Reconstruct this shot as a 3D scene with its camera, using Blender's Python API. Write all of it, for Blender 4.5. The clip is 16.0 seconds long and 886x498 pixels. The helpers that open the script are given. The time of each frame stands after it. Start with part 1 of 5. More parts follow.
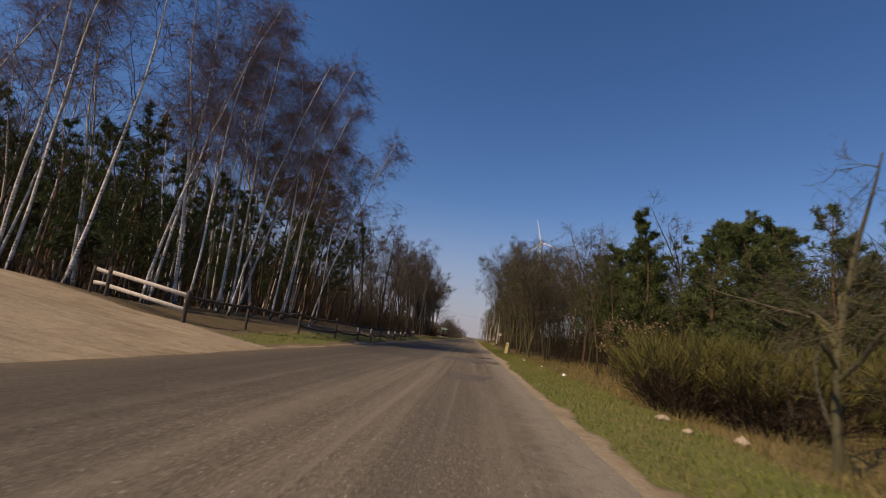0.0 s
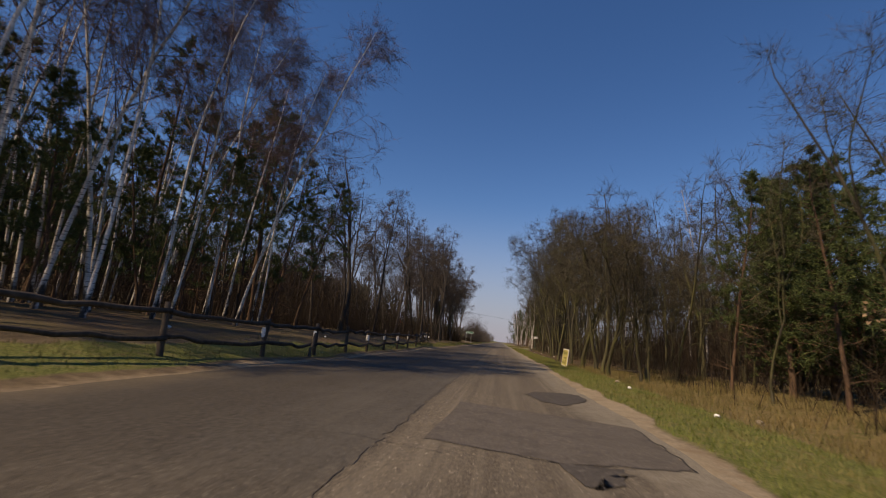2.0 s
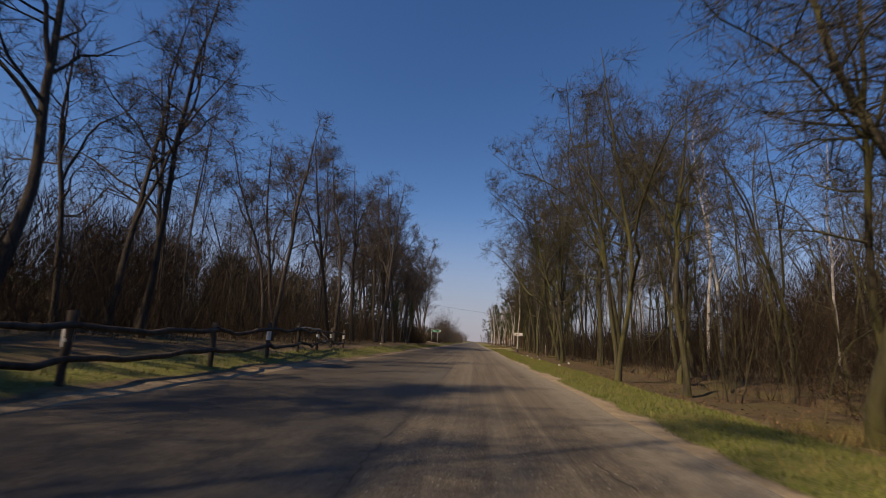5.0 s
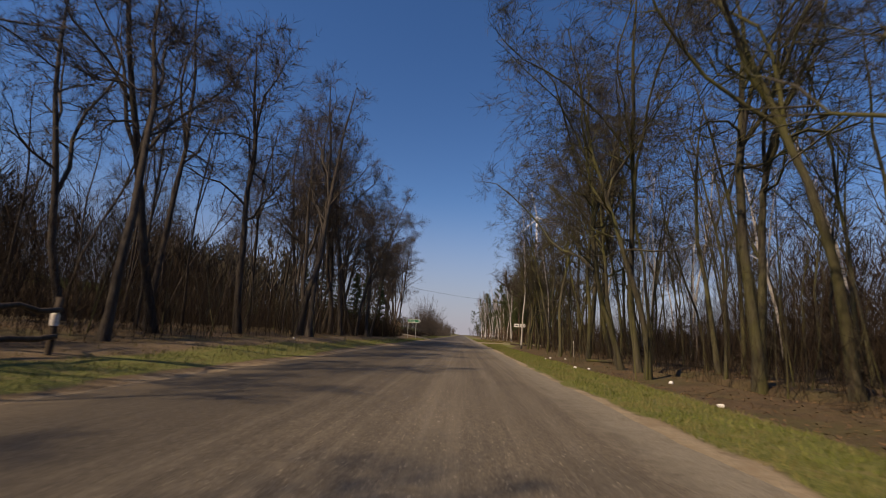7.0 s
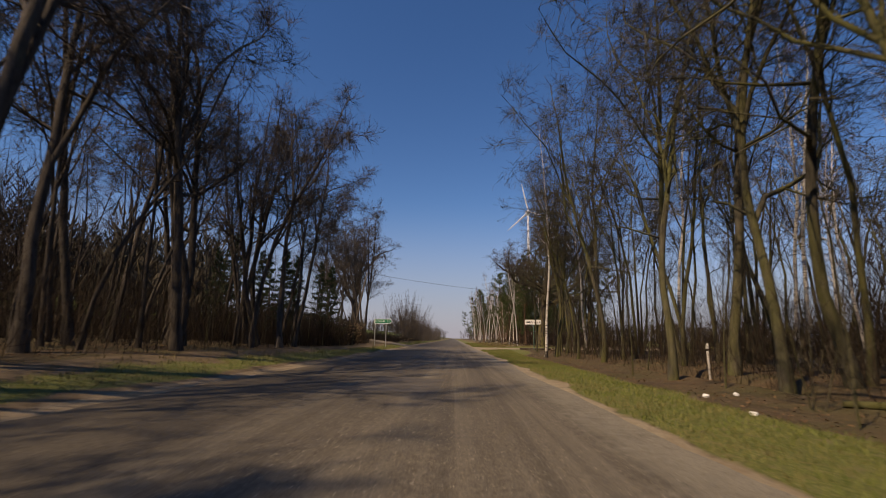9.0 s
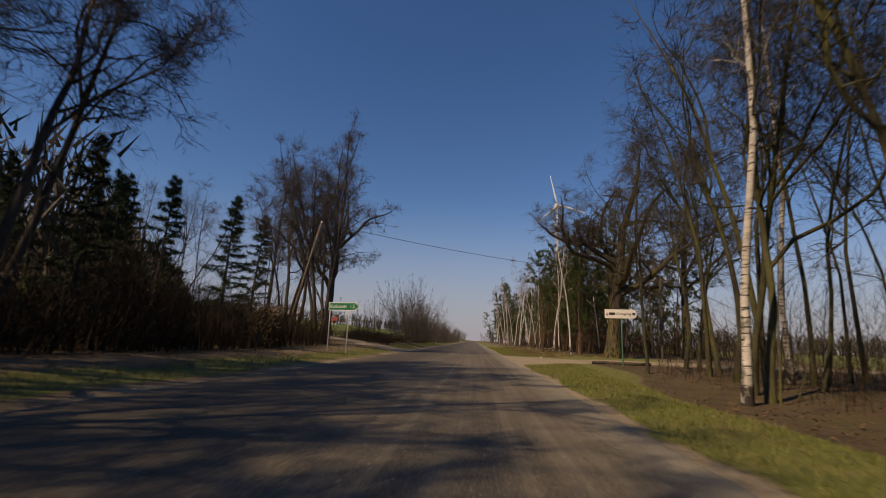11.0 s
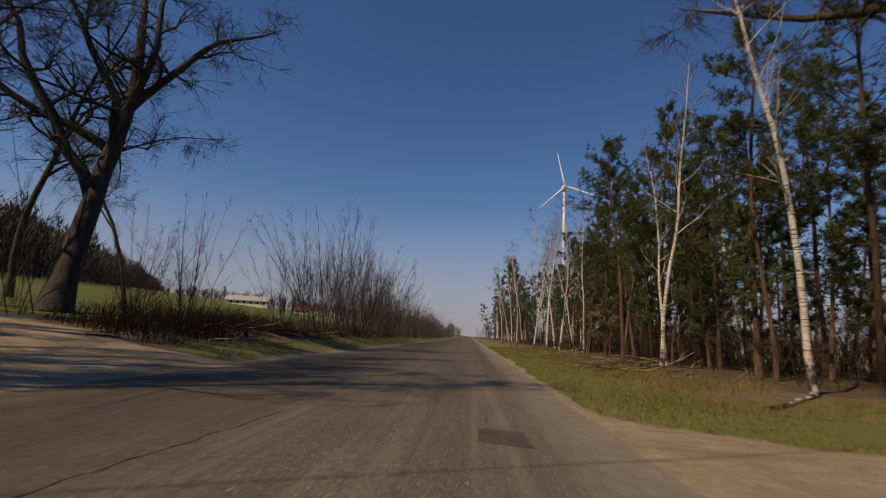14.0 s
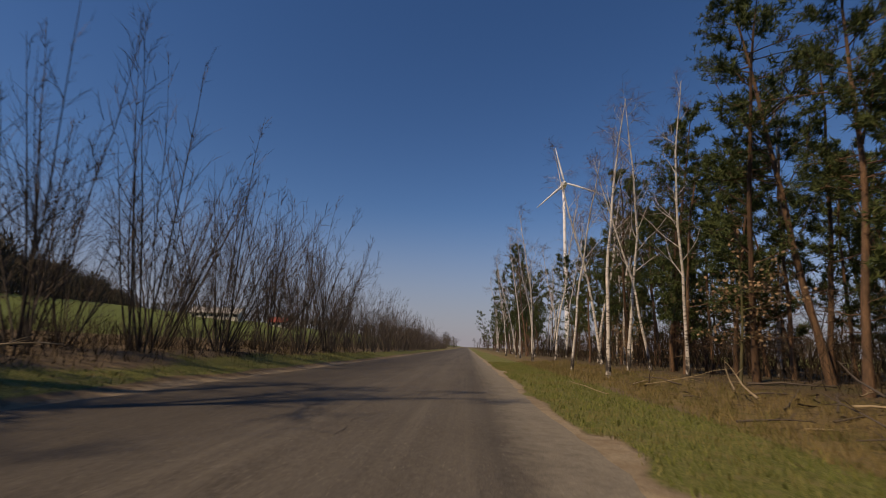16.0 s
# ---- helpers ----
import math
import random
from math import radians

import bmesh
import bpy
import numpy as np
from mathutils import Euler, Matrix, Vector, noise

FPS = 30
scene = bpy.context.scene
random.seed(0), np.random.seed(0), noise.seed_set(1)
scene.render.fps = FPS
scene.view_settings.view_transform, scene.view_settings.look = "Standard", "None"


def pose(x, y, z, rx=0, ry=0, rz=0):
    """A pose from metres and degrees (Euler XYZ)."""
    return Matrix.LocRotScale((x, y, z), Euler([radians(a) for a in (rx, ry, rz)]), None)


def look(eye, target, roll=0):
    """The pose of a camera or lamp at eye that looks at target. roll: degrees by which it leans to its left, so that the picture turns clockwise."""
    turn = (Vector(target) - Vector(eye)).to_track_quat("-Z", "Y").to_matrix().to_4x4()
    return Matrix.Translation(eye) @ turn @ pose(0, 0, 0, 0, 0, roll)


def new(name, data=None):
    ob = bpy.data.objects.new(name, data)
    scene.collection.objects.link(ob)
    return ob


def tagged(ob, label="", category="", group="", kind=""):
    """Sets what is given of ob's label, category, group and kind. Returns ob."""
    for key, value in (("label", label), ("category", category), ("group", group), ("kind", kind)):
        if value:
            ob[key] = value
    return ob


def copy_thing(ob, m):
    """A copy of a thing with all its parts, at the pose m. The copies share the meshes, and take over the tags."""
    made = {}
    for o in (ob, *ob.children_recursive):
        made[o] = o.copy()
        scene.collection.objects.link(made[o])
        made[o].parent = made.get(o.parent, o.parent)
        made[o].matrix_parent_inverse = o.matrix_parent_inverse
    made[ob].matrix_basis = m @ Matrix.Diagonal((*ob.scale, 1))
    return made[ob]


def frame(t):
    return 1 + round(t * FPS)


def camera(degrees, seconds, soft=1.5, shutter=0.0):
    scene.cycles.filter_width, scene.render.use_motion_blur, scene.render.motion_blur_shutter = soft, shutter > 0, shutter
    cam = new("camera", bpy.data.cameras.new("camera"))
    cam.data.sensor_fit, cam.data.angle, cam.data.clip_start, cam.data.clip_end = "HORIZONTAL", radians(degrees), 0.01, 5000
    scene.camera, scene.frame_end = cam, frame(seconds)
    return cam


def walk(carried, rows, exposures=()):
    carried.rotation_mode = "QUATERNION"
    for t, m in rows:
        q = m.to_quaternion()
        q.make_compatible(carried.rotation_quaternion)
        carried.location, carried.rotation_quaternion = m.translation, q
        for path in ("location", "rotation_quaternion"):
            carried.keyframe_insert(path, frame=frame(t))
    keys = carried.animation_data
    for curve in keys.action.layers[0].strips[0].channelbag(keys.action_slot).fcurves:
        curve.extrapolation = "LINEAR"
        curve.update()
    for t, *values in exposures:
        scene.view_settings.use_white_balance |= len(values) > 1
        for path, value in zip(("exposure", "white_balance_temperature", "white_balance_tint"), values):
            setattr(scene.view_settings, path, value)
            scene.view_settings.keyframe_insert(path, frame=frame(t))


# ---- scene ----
cam = camera(87.2, 16.0, 1.0, 0.2)
# seconds, metres across and along the road, then yaw, pitch and lean in degrees; the lens rides 1 m over the asphalt
RIDE = [
    (0.0, 0.56, -0.02, 4.85, 10.36, -6.48),
    (0.5, 0.48, 3.84, 7.33, 10.06, -6.86),
    (1.0, 0.30, 7.77, 7.31, 10.59, -4.60),
    (1.5, 0.11, 11.70, 5.80, 10.71, -0.36),
    (2.0, -0.07, 15.69, 7.89, 10.69, -4.97),
    (2.5, -0.26, 19.59, 4.39, 11.32, -1.41),
    (3.0, -0.31, 23.54, 4.11, 10.68, -1.94),
    (3.5, -0.36, 27.51, 5.73, 10.87, -4.24),
    (6.0, -0.35, 49.54, 3.53, 11.13, -1.99),
    (6.5, -0.36, 54.31, 5.03, 10.75, -3.81),
    (7.0, -0.42, 59.25, 2.87, 10.33, -2.91),
    (7.5, -0.45, 64.10, 3.88, 10.72, -3.64),
    (8.0, -0.41, 68.97, 5.35, 10.76, -4.29),
    (8.5, -0.36, 73.78, 2.37, 10.92, -2.44),
    (9.0, -0.30, 78.73, 1.41, 10.86, -0.72),
    (11.5, -0.10, 105.25, 4.39, 11.03, -2.38),
    (12.0, -0.06, 110.32, 2.40, 10.67, -0.94),
    (12.5, -0.00, 115.15, 3.10, 9.64, 0.07),
    (13.0, 0.08, 119.87, 2.72, 10.50, -2.17),
    (13.5, 0.16, 124.48, 2.22, 10.57, -2.98),
    (14.0, 0.25, 129.13, 3.81, 10.45, -3.15),
    (14.5, 0.33, 133.77, 5.63, 10.99, -2.90),
    (15.0, 0.41, 138.41, 2.10, 10.73, 0.19),
    (15.5, 0.51, 142.82, 3.66, 10.78, -1.96),
    (16.0, 0.64, 147.22, 3.26, 11.82, -1.74),
]
walk(cam, [(t, pose(x, y, 1.0, 90 + pitch, 0, yaw) @ pose(0, 0, 0, 0, 0, -lean)) for t, x, y, yaw, pitch, lean in RIDE],
     [(0.0, -0.2, 8050, 23), (3.5, -0.17, 7850, 21), (9.0, -0.14, 8000, 22), (11.5, -0.38, 8500, 22), (13.5, -0.42, 8450, 22), (16.0, -0.52, 8100, 22)])

# ---- world and sun ----
SUN_AZIMUTH, SUN_HEIGHT = radians(228), radians(47)
world = bpy.data.worlds.new("sky")
scene.world = world
world.use_nodes = True
sky = world.node_tree.nodes.new("ShaderNodeTexSky")
sky.sky_type, sky.sun_disc = "NISHITA", False
sky.sun_elevation, sky.sun_rotation = SUN_HEIGHT, SUN_AZIMUTH
sky.air_density, sky.dust_density, sky.ozone_density = 1.0, 0.1, 5.5
deeper = world.node_tree.nodes.new("ShaderNodeHueSaturation")
deeper.inputs["Hue"].default_value, deeper.inputs["Saturation"].default_value = 0.505, 1.22
world.node_tree.links.new(sky.outputs[0], deeper.inputs["Color"])
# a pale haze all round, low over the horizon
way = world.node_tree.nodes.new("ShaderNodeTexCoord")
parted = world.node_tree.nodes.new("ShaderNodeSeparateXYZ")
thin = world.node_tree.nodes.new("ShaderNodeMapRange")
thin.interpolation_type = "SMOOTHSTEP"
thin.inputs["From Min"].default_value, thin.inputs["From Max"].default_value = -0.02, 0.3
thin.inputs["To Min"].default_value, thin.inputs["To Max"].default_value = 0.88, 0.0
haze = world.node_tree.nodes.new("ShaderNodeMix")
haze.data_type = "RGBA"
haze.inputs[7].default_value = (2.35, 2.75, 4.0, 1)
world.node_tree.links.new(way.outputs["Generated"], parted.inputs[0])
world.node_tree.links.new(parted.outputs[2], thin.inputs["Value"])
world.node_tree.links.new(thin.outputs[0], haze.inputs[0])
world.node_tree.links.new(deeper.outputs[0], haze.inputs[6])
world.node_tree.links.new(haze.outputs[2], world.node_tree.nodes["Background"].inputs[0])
world.node_tree.nodes["Background"].inputs[1].default_value = 0.127
sun = new("sun", bpy.data.lights.new("sun", "SUN"))
sun.data.energy, sun.data.angle, sun.data.color = 4.7, radians(0.6), (1.0, 0.86, 0.63)
to_sun = Vector((math.sin(SUN_AZIMUTH) * math.cos(SUN_HEIGHT), math.cos(SUN_AZIMUTH) * math.cos(SUN_HEIGHT), math.sin(SUN_HEIGHT)))
sun.matrix_world = look(to_sun * 60, (0, 0, 0))


# ---- materials ----
class Nodes:
    """A small helper round one node material."""

    def __init__(self, name, rough=0.9):
        self.mat = bpy.data.materials.new(name)
        self.mat.use_nodes = True
        self.tree = self.mat.node_tree
        self.shade = self.tree.nodes["Principled BSDF"]
        self.shade.inputs["Roughness"].default_value = rough
        self.shade.inputs["Specular IOR Level"].default_value = 0.25
        self.coord = self.add("ShaderNodeTexCoord")

    def add(self, kind):
        return self.tree.nodes.new(kind)

    def link(self, a, b):
        self.tree.links.new(a, b)

    def noise(self, scale, detail=4.0, rough=0.6, stretch=(1, 1, 1), space="Object"):
        m = self.add("ShaderNodeMapping")
        m.inputs["Scale"].default_value = stretch
        self.link(self.coord.outputs[space], m.inputs["Vector"])
        n = self.add("ShaderNodeTexNoise")
        n.inputs["Scale"].default_value, n.inputs["Detail"].default_value, n.inputs["Roughness"].default_value = scale, detail, rough
        self.link(m.outputs[0], n.inputs["Vector"])
        return n.outputs["Fac"]

    def ramp(self, fac, *stops):
        r = self.add("ShaderNodeValToRGB")
        while len(r.color_ramp.elements) < len(stops):
            r.color_ramp.elements.new(0.5)
        for e, (at, colour) in zip(r.color_ramp.elements, stops):
            e.position = at
            e.color = (*colour, 1) if len(colour) == 3 else colour
        self.link(fac, r.inputs[0])
        return r.outputs[0]

    def step(self, fac, low, high):
        r = self.add("ShaderNodeMapRange")
        r.inputs["From Min"].default_value, r.inputs["From Max"].default_value = low, high
        self.link(fac, r.inputs["Value"])
        return r.outputs[0]

    def sums(self, op, a, b):
        m = self.add("ShaderNodeMath")
        m.operation = op
        for k, v in enumerate((a, b)):
            if isinstance(v, (int, float)):
                m.inputs[k].default_value = v
            else:
                self.link(v, m.inputs[k])
        return m.outputs[0]

    def mix(self, fac, a, b, kind="MIX"):
        m = self.add("ShaderNodeMix")
        m.data_type, m.blend_type = "RGBA", kind
        for k, v in ((0, fac), (6, a), (7, b)):
            if isinstance(v, (int, float)):
                m.inputs[k].default_value = v
            elif isinstance(v, tuple):
                m.inputs[k].default_value = (*v, 1)
            else:
                self.link(v, m.inputs[k])
        return m.outputs[2]

    def random(self):
        return self.add("ShaderNodeObjectInfo").outputs["Random"]

    def island(self):
        return self.add("ShaderNodeNewGeometry").outputs["Random Per Island"]

    def split(self, space="Object"):
        x = self.add("ShaderNodeSeparateXYZ")
        self.link(self.coord.outputs[space], x.inputs[0])
        return x.outputs

    def done(self, colour, height=None, bump=0.5, distance=0.02):
        if isinstance(colour, tuple):
            self.shade.inputs["Base Color"].default_value = (*colour, 1)
        else:
            self.link(colour, self.shade.inputs["Base Color"])
        if height is not None:
            b = self.add("ShaderNodeBump")
            b.inputs["Strength"].default_value, b.inputs["Distance"].default_value = bump, distance
            self.link(height, b.inputs["Height"])
            self.link(b.outputs[0], self.shade.inputs["Normal"])
        return self.mat


def bark_material(name, dark, light, moss=(0.17, 0.16, 0.04), mossy=0.5, top=40.0, furrow=0.0):
    n = Nodes(name)
    grain = n.noise(9, 6, 0.7, (1, 1, 0.16))
    body = n.ramp(grain, (0.32, dark), (0.68, light))
    patch = n.step(n.noise(0.9, 4, 0.6, (1, 1, 0.35)), 0.62 - 0.3 * mossy, 0.8 - 0.2 * mossy)
    low = n.step(n.split()[2], top, top * 0.55)
    body = n.mix(n.sums("MULTIPLY", n.sums("MULTIPLY", patch, low), mossy), body, moss)
    tone = n.ramp(n.random(), (0.0, (0.72, 0.72, 0.72)), (1.0, (1.2, 1.2, 1.2)))
    if furrow:
        ridge = n.noise(furrow, 3, 0.55, (1, 1, 0.14))
        body = n.mix(n.step(ridge, 0.5, 0.4), body, dark)
        body = n.mix(n.sums("MULTIPLY", n.step(n.noise(1.6, 4, 0.65), 0.5, 0.62), 0.55), body, (0.1, 0.075, 0.05))
        grain = n.sums("ADD", grain, n.sums("MULTIPLY", ridge, 2.0))
    return n.done(n.mix(1.0, body, tone, "MULTIPLY"), grain, 0.9, 0.05)


def birch_material(name):
    n = Nodes(name, 0.75)
    marks = n.noise(7, 4, 0.65, (0.5, 0.5, 3.2))
    plates = n.noise(1.6, 4, 0.6, (1.6, 1.6, 1.0))
    body = n.ramp(n.noise(3, 4), (0.3, (0.46, 0.43, 0.385)), (0.7, (0.76, 0.73, 0.67)))
    body = n.mix(n.step(marks, 0.53, 0.62), body, (0.05, 0.045, 0.04))
    low = n.step(n.split()[2], 2.6, 0.2)
    rough = n.step(n.sums("ADD", plates, n.sums("MULTIPLY", low, 0.26)), 0.64, 0.74)
    return n.done(n.mix(rough, body, (0.045, 0.04, 0.035)), marks, 0.4, 0.02)


def twig_material(name, a, b):
    n = Nodes(name, 0.85)
    return n.done(n.ramp(n.island(), (0.0, a), (1.0, b)))


BARK_FOREST = bark_material("mossy_grey_bark", (0.026, 0.024, 0.018), (0.105, 0.095, 0.068), (0.13, 0.132, 0.036), 0.74)
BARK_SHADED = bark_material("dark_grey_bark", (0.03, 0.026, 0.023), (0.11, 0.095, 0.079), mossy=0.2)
BARK_OAK = bark_material("furrowed_oak_bark", (0.028, 0.023, 0.018), (0.12, 0.1, 0.07), (0.2, 0.18, 0.045), 0.85, 7.5, 12.0)
BARK_PINE = bark_material("scaly_pine_bark", (0.05, 0.036, 0.027), (0.185, 0.112, 0.068), mossy=0.1)
BARK_BIRCH = birch_material("white_birch_bark")
TWIG_FOREST = twig_material("olive_brown_twigs", (0.034, 0.03, 0.022), (0.115, 0.1, 0.066))
TWIG_BIRCH = twig_material("purple_brown_twigs", (0.06, 0.04, 0.037), (0.19, 0.13, 0.112))
TWIG_BARE = twig_material("grey_brown_twigs", (0.04, 0.034, 0.029), (0.135, 0.113, 0.092))
NEEDLE_PINE = twig_material("pine_needles", (0.026, 0.045, 0.016), (0.115, 0.15, 0.05))
NEEDLE_SPRUCE = twig_material("spruce_needles", (0.018, 0.035, 0.016), (0.04, 0.065, 0.028))
BROOM = twig_material("green_broom_stems", (0.055, 0.056, 0.016), (0.16, 0.15, 0.042))
DRY_LEAF = twig_material("dry_copper_leaves", (0.13, 0.085, 0.048), (0.34, 0.24, 0.145))
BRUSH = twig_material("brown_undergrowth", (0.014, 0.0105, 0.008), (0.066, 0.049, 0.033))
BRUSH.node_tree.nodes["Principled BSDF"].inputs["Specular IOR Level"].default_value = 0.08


def grass_material(name, a, b, dry):
    """Blades of many greens, withered in patches."""
    n = Nodes(name, 0.85)
    body = n.ramp(n.island(), (0.0, a), (1.0, b))
    patchy = n.step(n.sums("ADD", n.noise(0.7, 5, 0.7), n.sums("MULTIPLY", n.island(), 0.14)), 0.52, 0.68)
    return n.done(n.mix(n.sums("MULTIPLY", patchy, 0.85), body, dry))


GREEN = grass_material("short_green_grass", (0.06, 0.085, 0.016), (0.21, 0.235, 0.06), (0.2, 0.165, 0.07))
STRAW = grass_material("dry_straw_grass", (0.09, 0.07, 0.028), (0.31, 0.235, 0.1), (0.095, 0.1, 0.03))
LITTER = twig_material("fallen_oak_leaves", (0.06, 0.035, 0.019), (0.22, 0.132, 0.066))


# ---- ground, road and tracks ----
def smooth(a, b, v):
    u = min(max((v - a) / (b - a), 0.0), 1.0)
    return u * u * (3 - 2 * u)


def bumps(x, y, size, seed=0.0):
    return noise.noise(Vector((x / size, y / size, seed)))


def height(x, y):
    """The lie of the land: level road, a bank that rises on one side and a shallow ditch on the other."""
    z = 0.0
    if x < -5.6:
        s = -x - 5.6
        steep = float(np.interp(y, (15, 24, 58, 68, 80, 96, 118, 132, 146, 160, 180, 260), (0.13, 0.2, 0.2, 0.12, 0.15, 0.16, 0.09, 0.09, 0.2, 0.24, 0.2, 0.1)))
        z = steep * min(s, 2.6) + 0.05 * min(max(s - 2.6, 0.0), 8.0) * (1 - smooth(118, 130, y))
        field = max(s - 2.6, 0.0)
        z += 0.1 * smooth(118, 130, y) * (field if field < 150 else 150 + (field - 150) * 0.1)
        z += 0.11 * max(s - 2.6, 0.0) * (1 - smooth(14, 22, y)) * (1 if s < 12 else 12 / s)
        z += 0.06 * bumps(x, y, 2.3) * smooth(0, 1.5, s)
    elif x > 2.6:
        s = x - 2.6
        z = -0.22 * math.exp(-(((x - 6.0) / 1.9) ** 2)) * (1 - smooth(116, 122, y))
        furrow = 8.1 + 0.5 * bumps(0, y, 9.0, 51.0) + 0.2 * bumps(0, y, 2.0, 52.0)
        z -= 0.34 * math.exp(-(((x - furrow) / 0.36) ** 2)) * smooth(34, 38, y) * (1 - smooth(96, 104, y)) * (0.75 + 0.5 * bumps(0, y, 4.0, 53.0))
        z += 0.22 * smooth(3.0, 6.0, s) * smooth(126, 150, y)
        z += 0.06 * bumps(x, y, 1.7, 3.0) * smooth(0.3, 1.5, s) + 0.1 * bumps(x, y, 9.0, 7.0) * smooth(4, 8, s)
    return z


def on_lane(x, y):
    """How much of the sandy side tracks lies at a place, 0 to 1."""
    w = 0.5 * bumps(x, y, 1.8, 11.0)
    out = 0.0
    if x > 0:
        near, far = 122.2 + min(max(x - 2.2, 0) * 1.25, 6.4), 136.2 - min(max(x - 2.0, 0) * 0.6, 3.0)
        out = smooth(-0.5, 0.5, y + w - near) * smooth(-0.5, 0.5, far - y - w)
    else:
        s = -x - 5
        mid = 137.0 + 0.45 * s
        half = 1.4 + 3.0 * math.exp(-max(s, 0) / 2.5)
        out = smooth(-0.5, 0.5, half - abs(y - mid + w))
        lot = smooth(-0.6, 0.6, 14.6 + w - y - 0.12 * (x + 9)) * smooth(-0.5, 0.6, -5.6 - x + w)
        out = max(out, lot)
    return out


def ground_zones(x, y):
    """Green grass, sand, leaf litter and dry straw at a place."""
    w = 0.35 * bumps(x, y, 1.3, 5.0) + 0.5 * bumps(x, y, 4.0, 6.0)
    if x >= 0:
        sand = 1 - smooth(2.0, 2.35, x + 0.7 * w)
        wide = 4.3 + 0.3 * w + 1.6 * smooth(112, 120, y) - 1.8 * smooth(137, 143, y)
        green = smooth(2.0, 2.35, x + 0.7 * w) * (1 - smooth(wide, wide + 0.8, x + 0.4 * w))
        wood = smooth(42, 54, y) * (1 - smooth(124, 130, y))
        pines = smooth(136, 142, y)
        litter = max(smooth(wide, wide + 0.9, x + w) * wood, smooth(7.0, 8.4, x + w) * pines, 0.5 * smooth(4.2, 6.0, x + w) * pines)
        straw = smooth(wide, wide + 0.8, x + w) * max(1 - smooth(42, 54, y), 0.75 * pines * (1 - smooth(7.0, 8.4, x + w)))
        if 126 < y < 146 and x < 14:
            turf = smooth(126, 130, y) * (1 - smooth(138, 142, y))
            green, litter, straw = max(green, 0.8 * turf * smooth(2.2, 2.8, x)), litter * (1 - turf), max(straw * (1 - turf), 0.35 * turf)
        if x > 26 and y > 100:
            green, litter, straw = 0.75, 0.0, 0.25
    else:
        sand = 0.55 * smooth(-6.2, -5.7, x + 0.6 * w)
        wood = smooth(56, 64, y) * (1 - smooth(122, 126, y))
        green = (1 - smooth(-6.3, -5.8, x + 0.6 * w)) * (1 - 0.75 * smooth(6.8, 8.0, -x + 1.4 * w))
        litter = wood * smooth(8.2, 9.6, -x + w)
        straw = 0.3 * (1 - wood)
        if y < 60:
            litter = 0.85 * smooth(6.8, 8.4, -x + 1.4 * w)
        if x < -13 and y > 128:
            green, litter, straw = 1.0, 0.0, -1.0
    lane = on_lane(x, y)
    return green * (1 - lane) * (1 - litter), max(sand, lane), litter * (1 - lane), (straw if straw < 0 else straw * (1 - lane))


def axis(*runs):
    out = []
    for a, b, step in runs:
        out += list(np.arange(a, b, step))
    return out


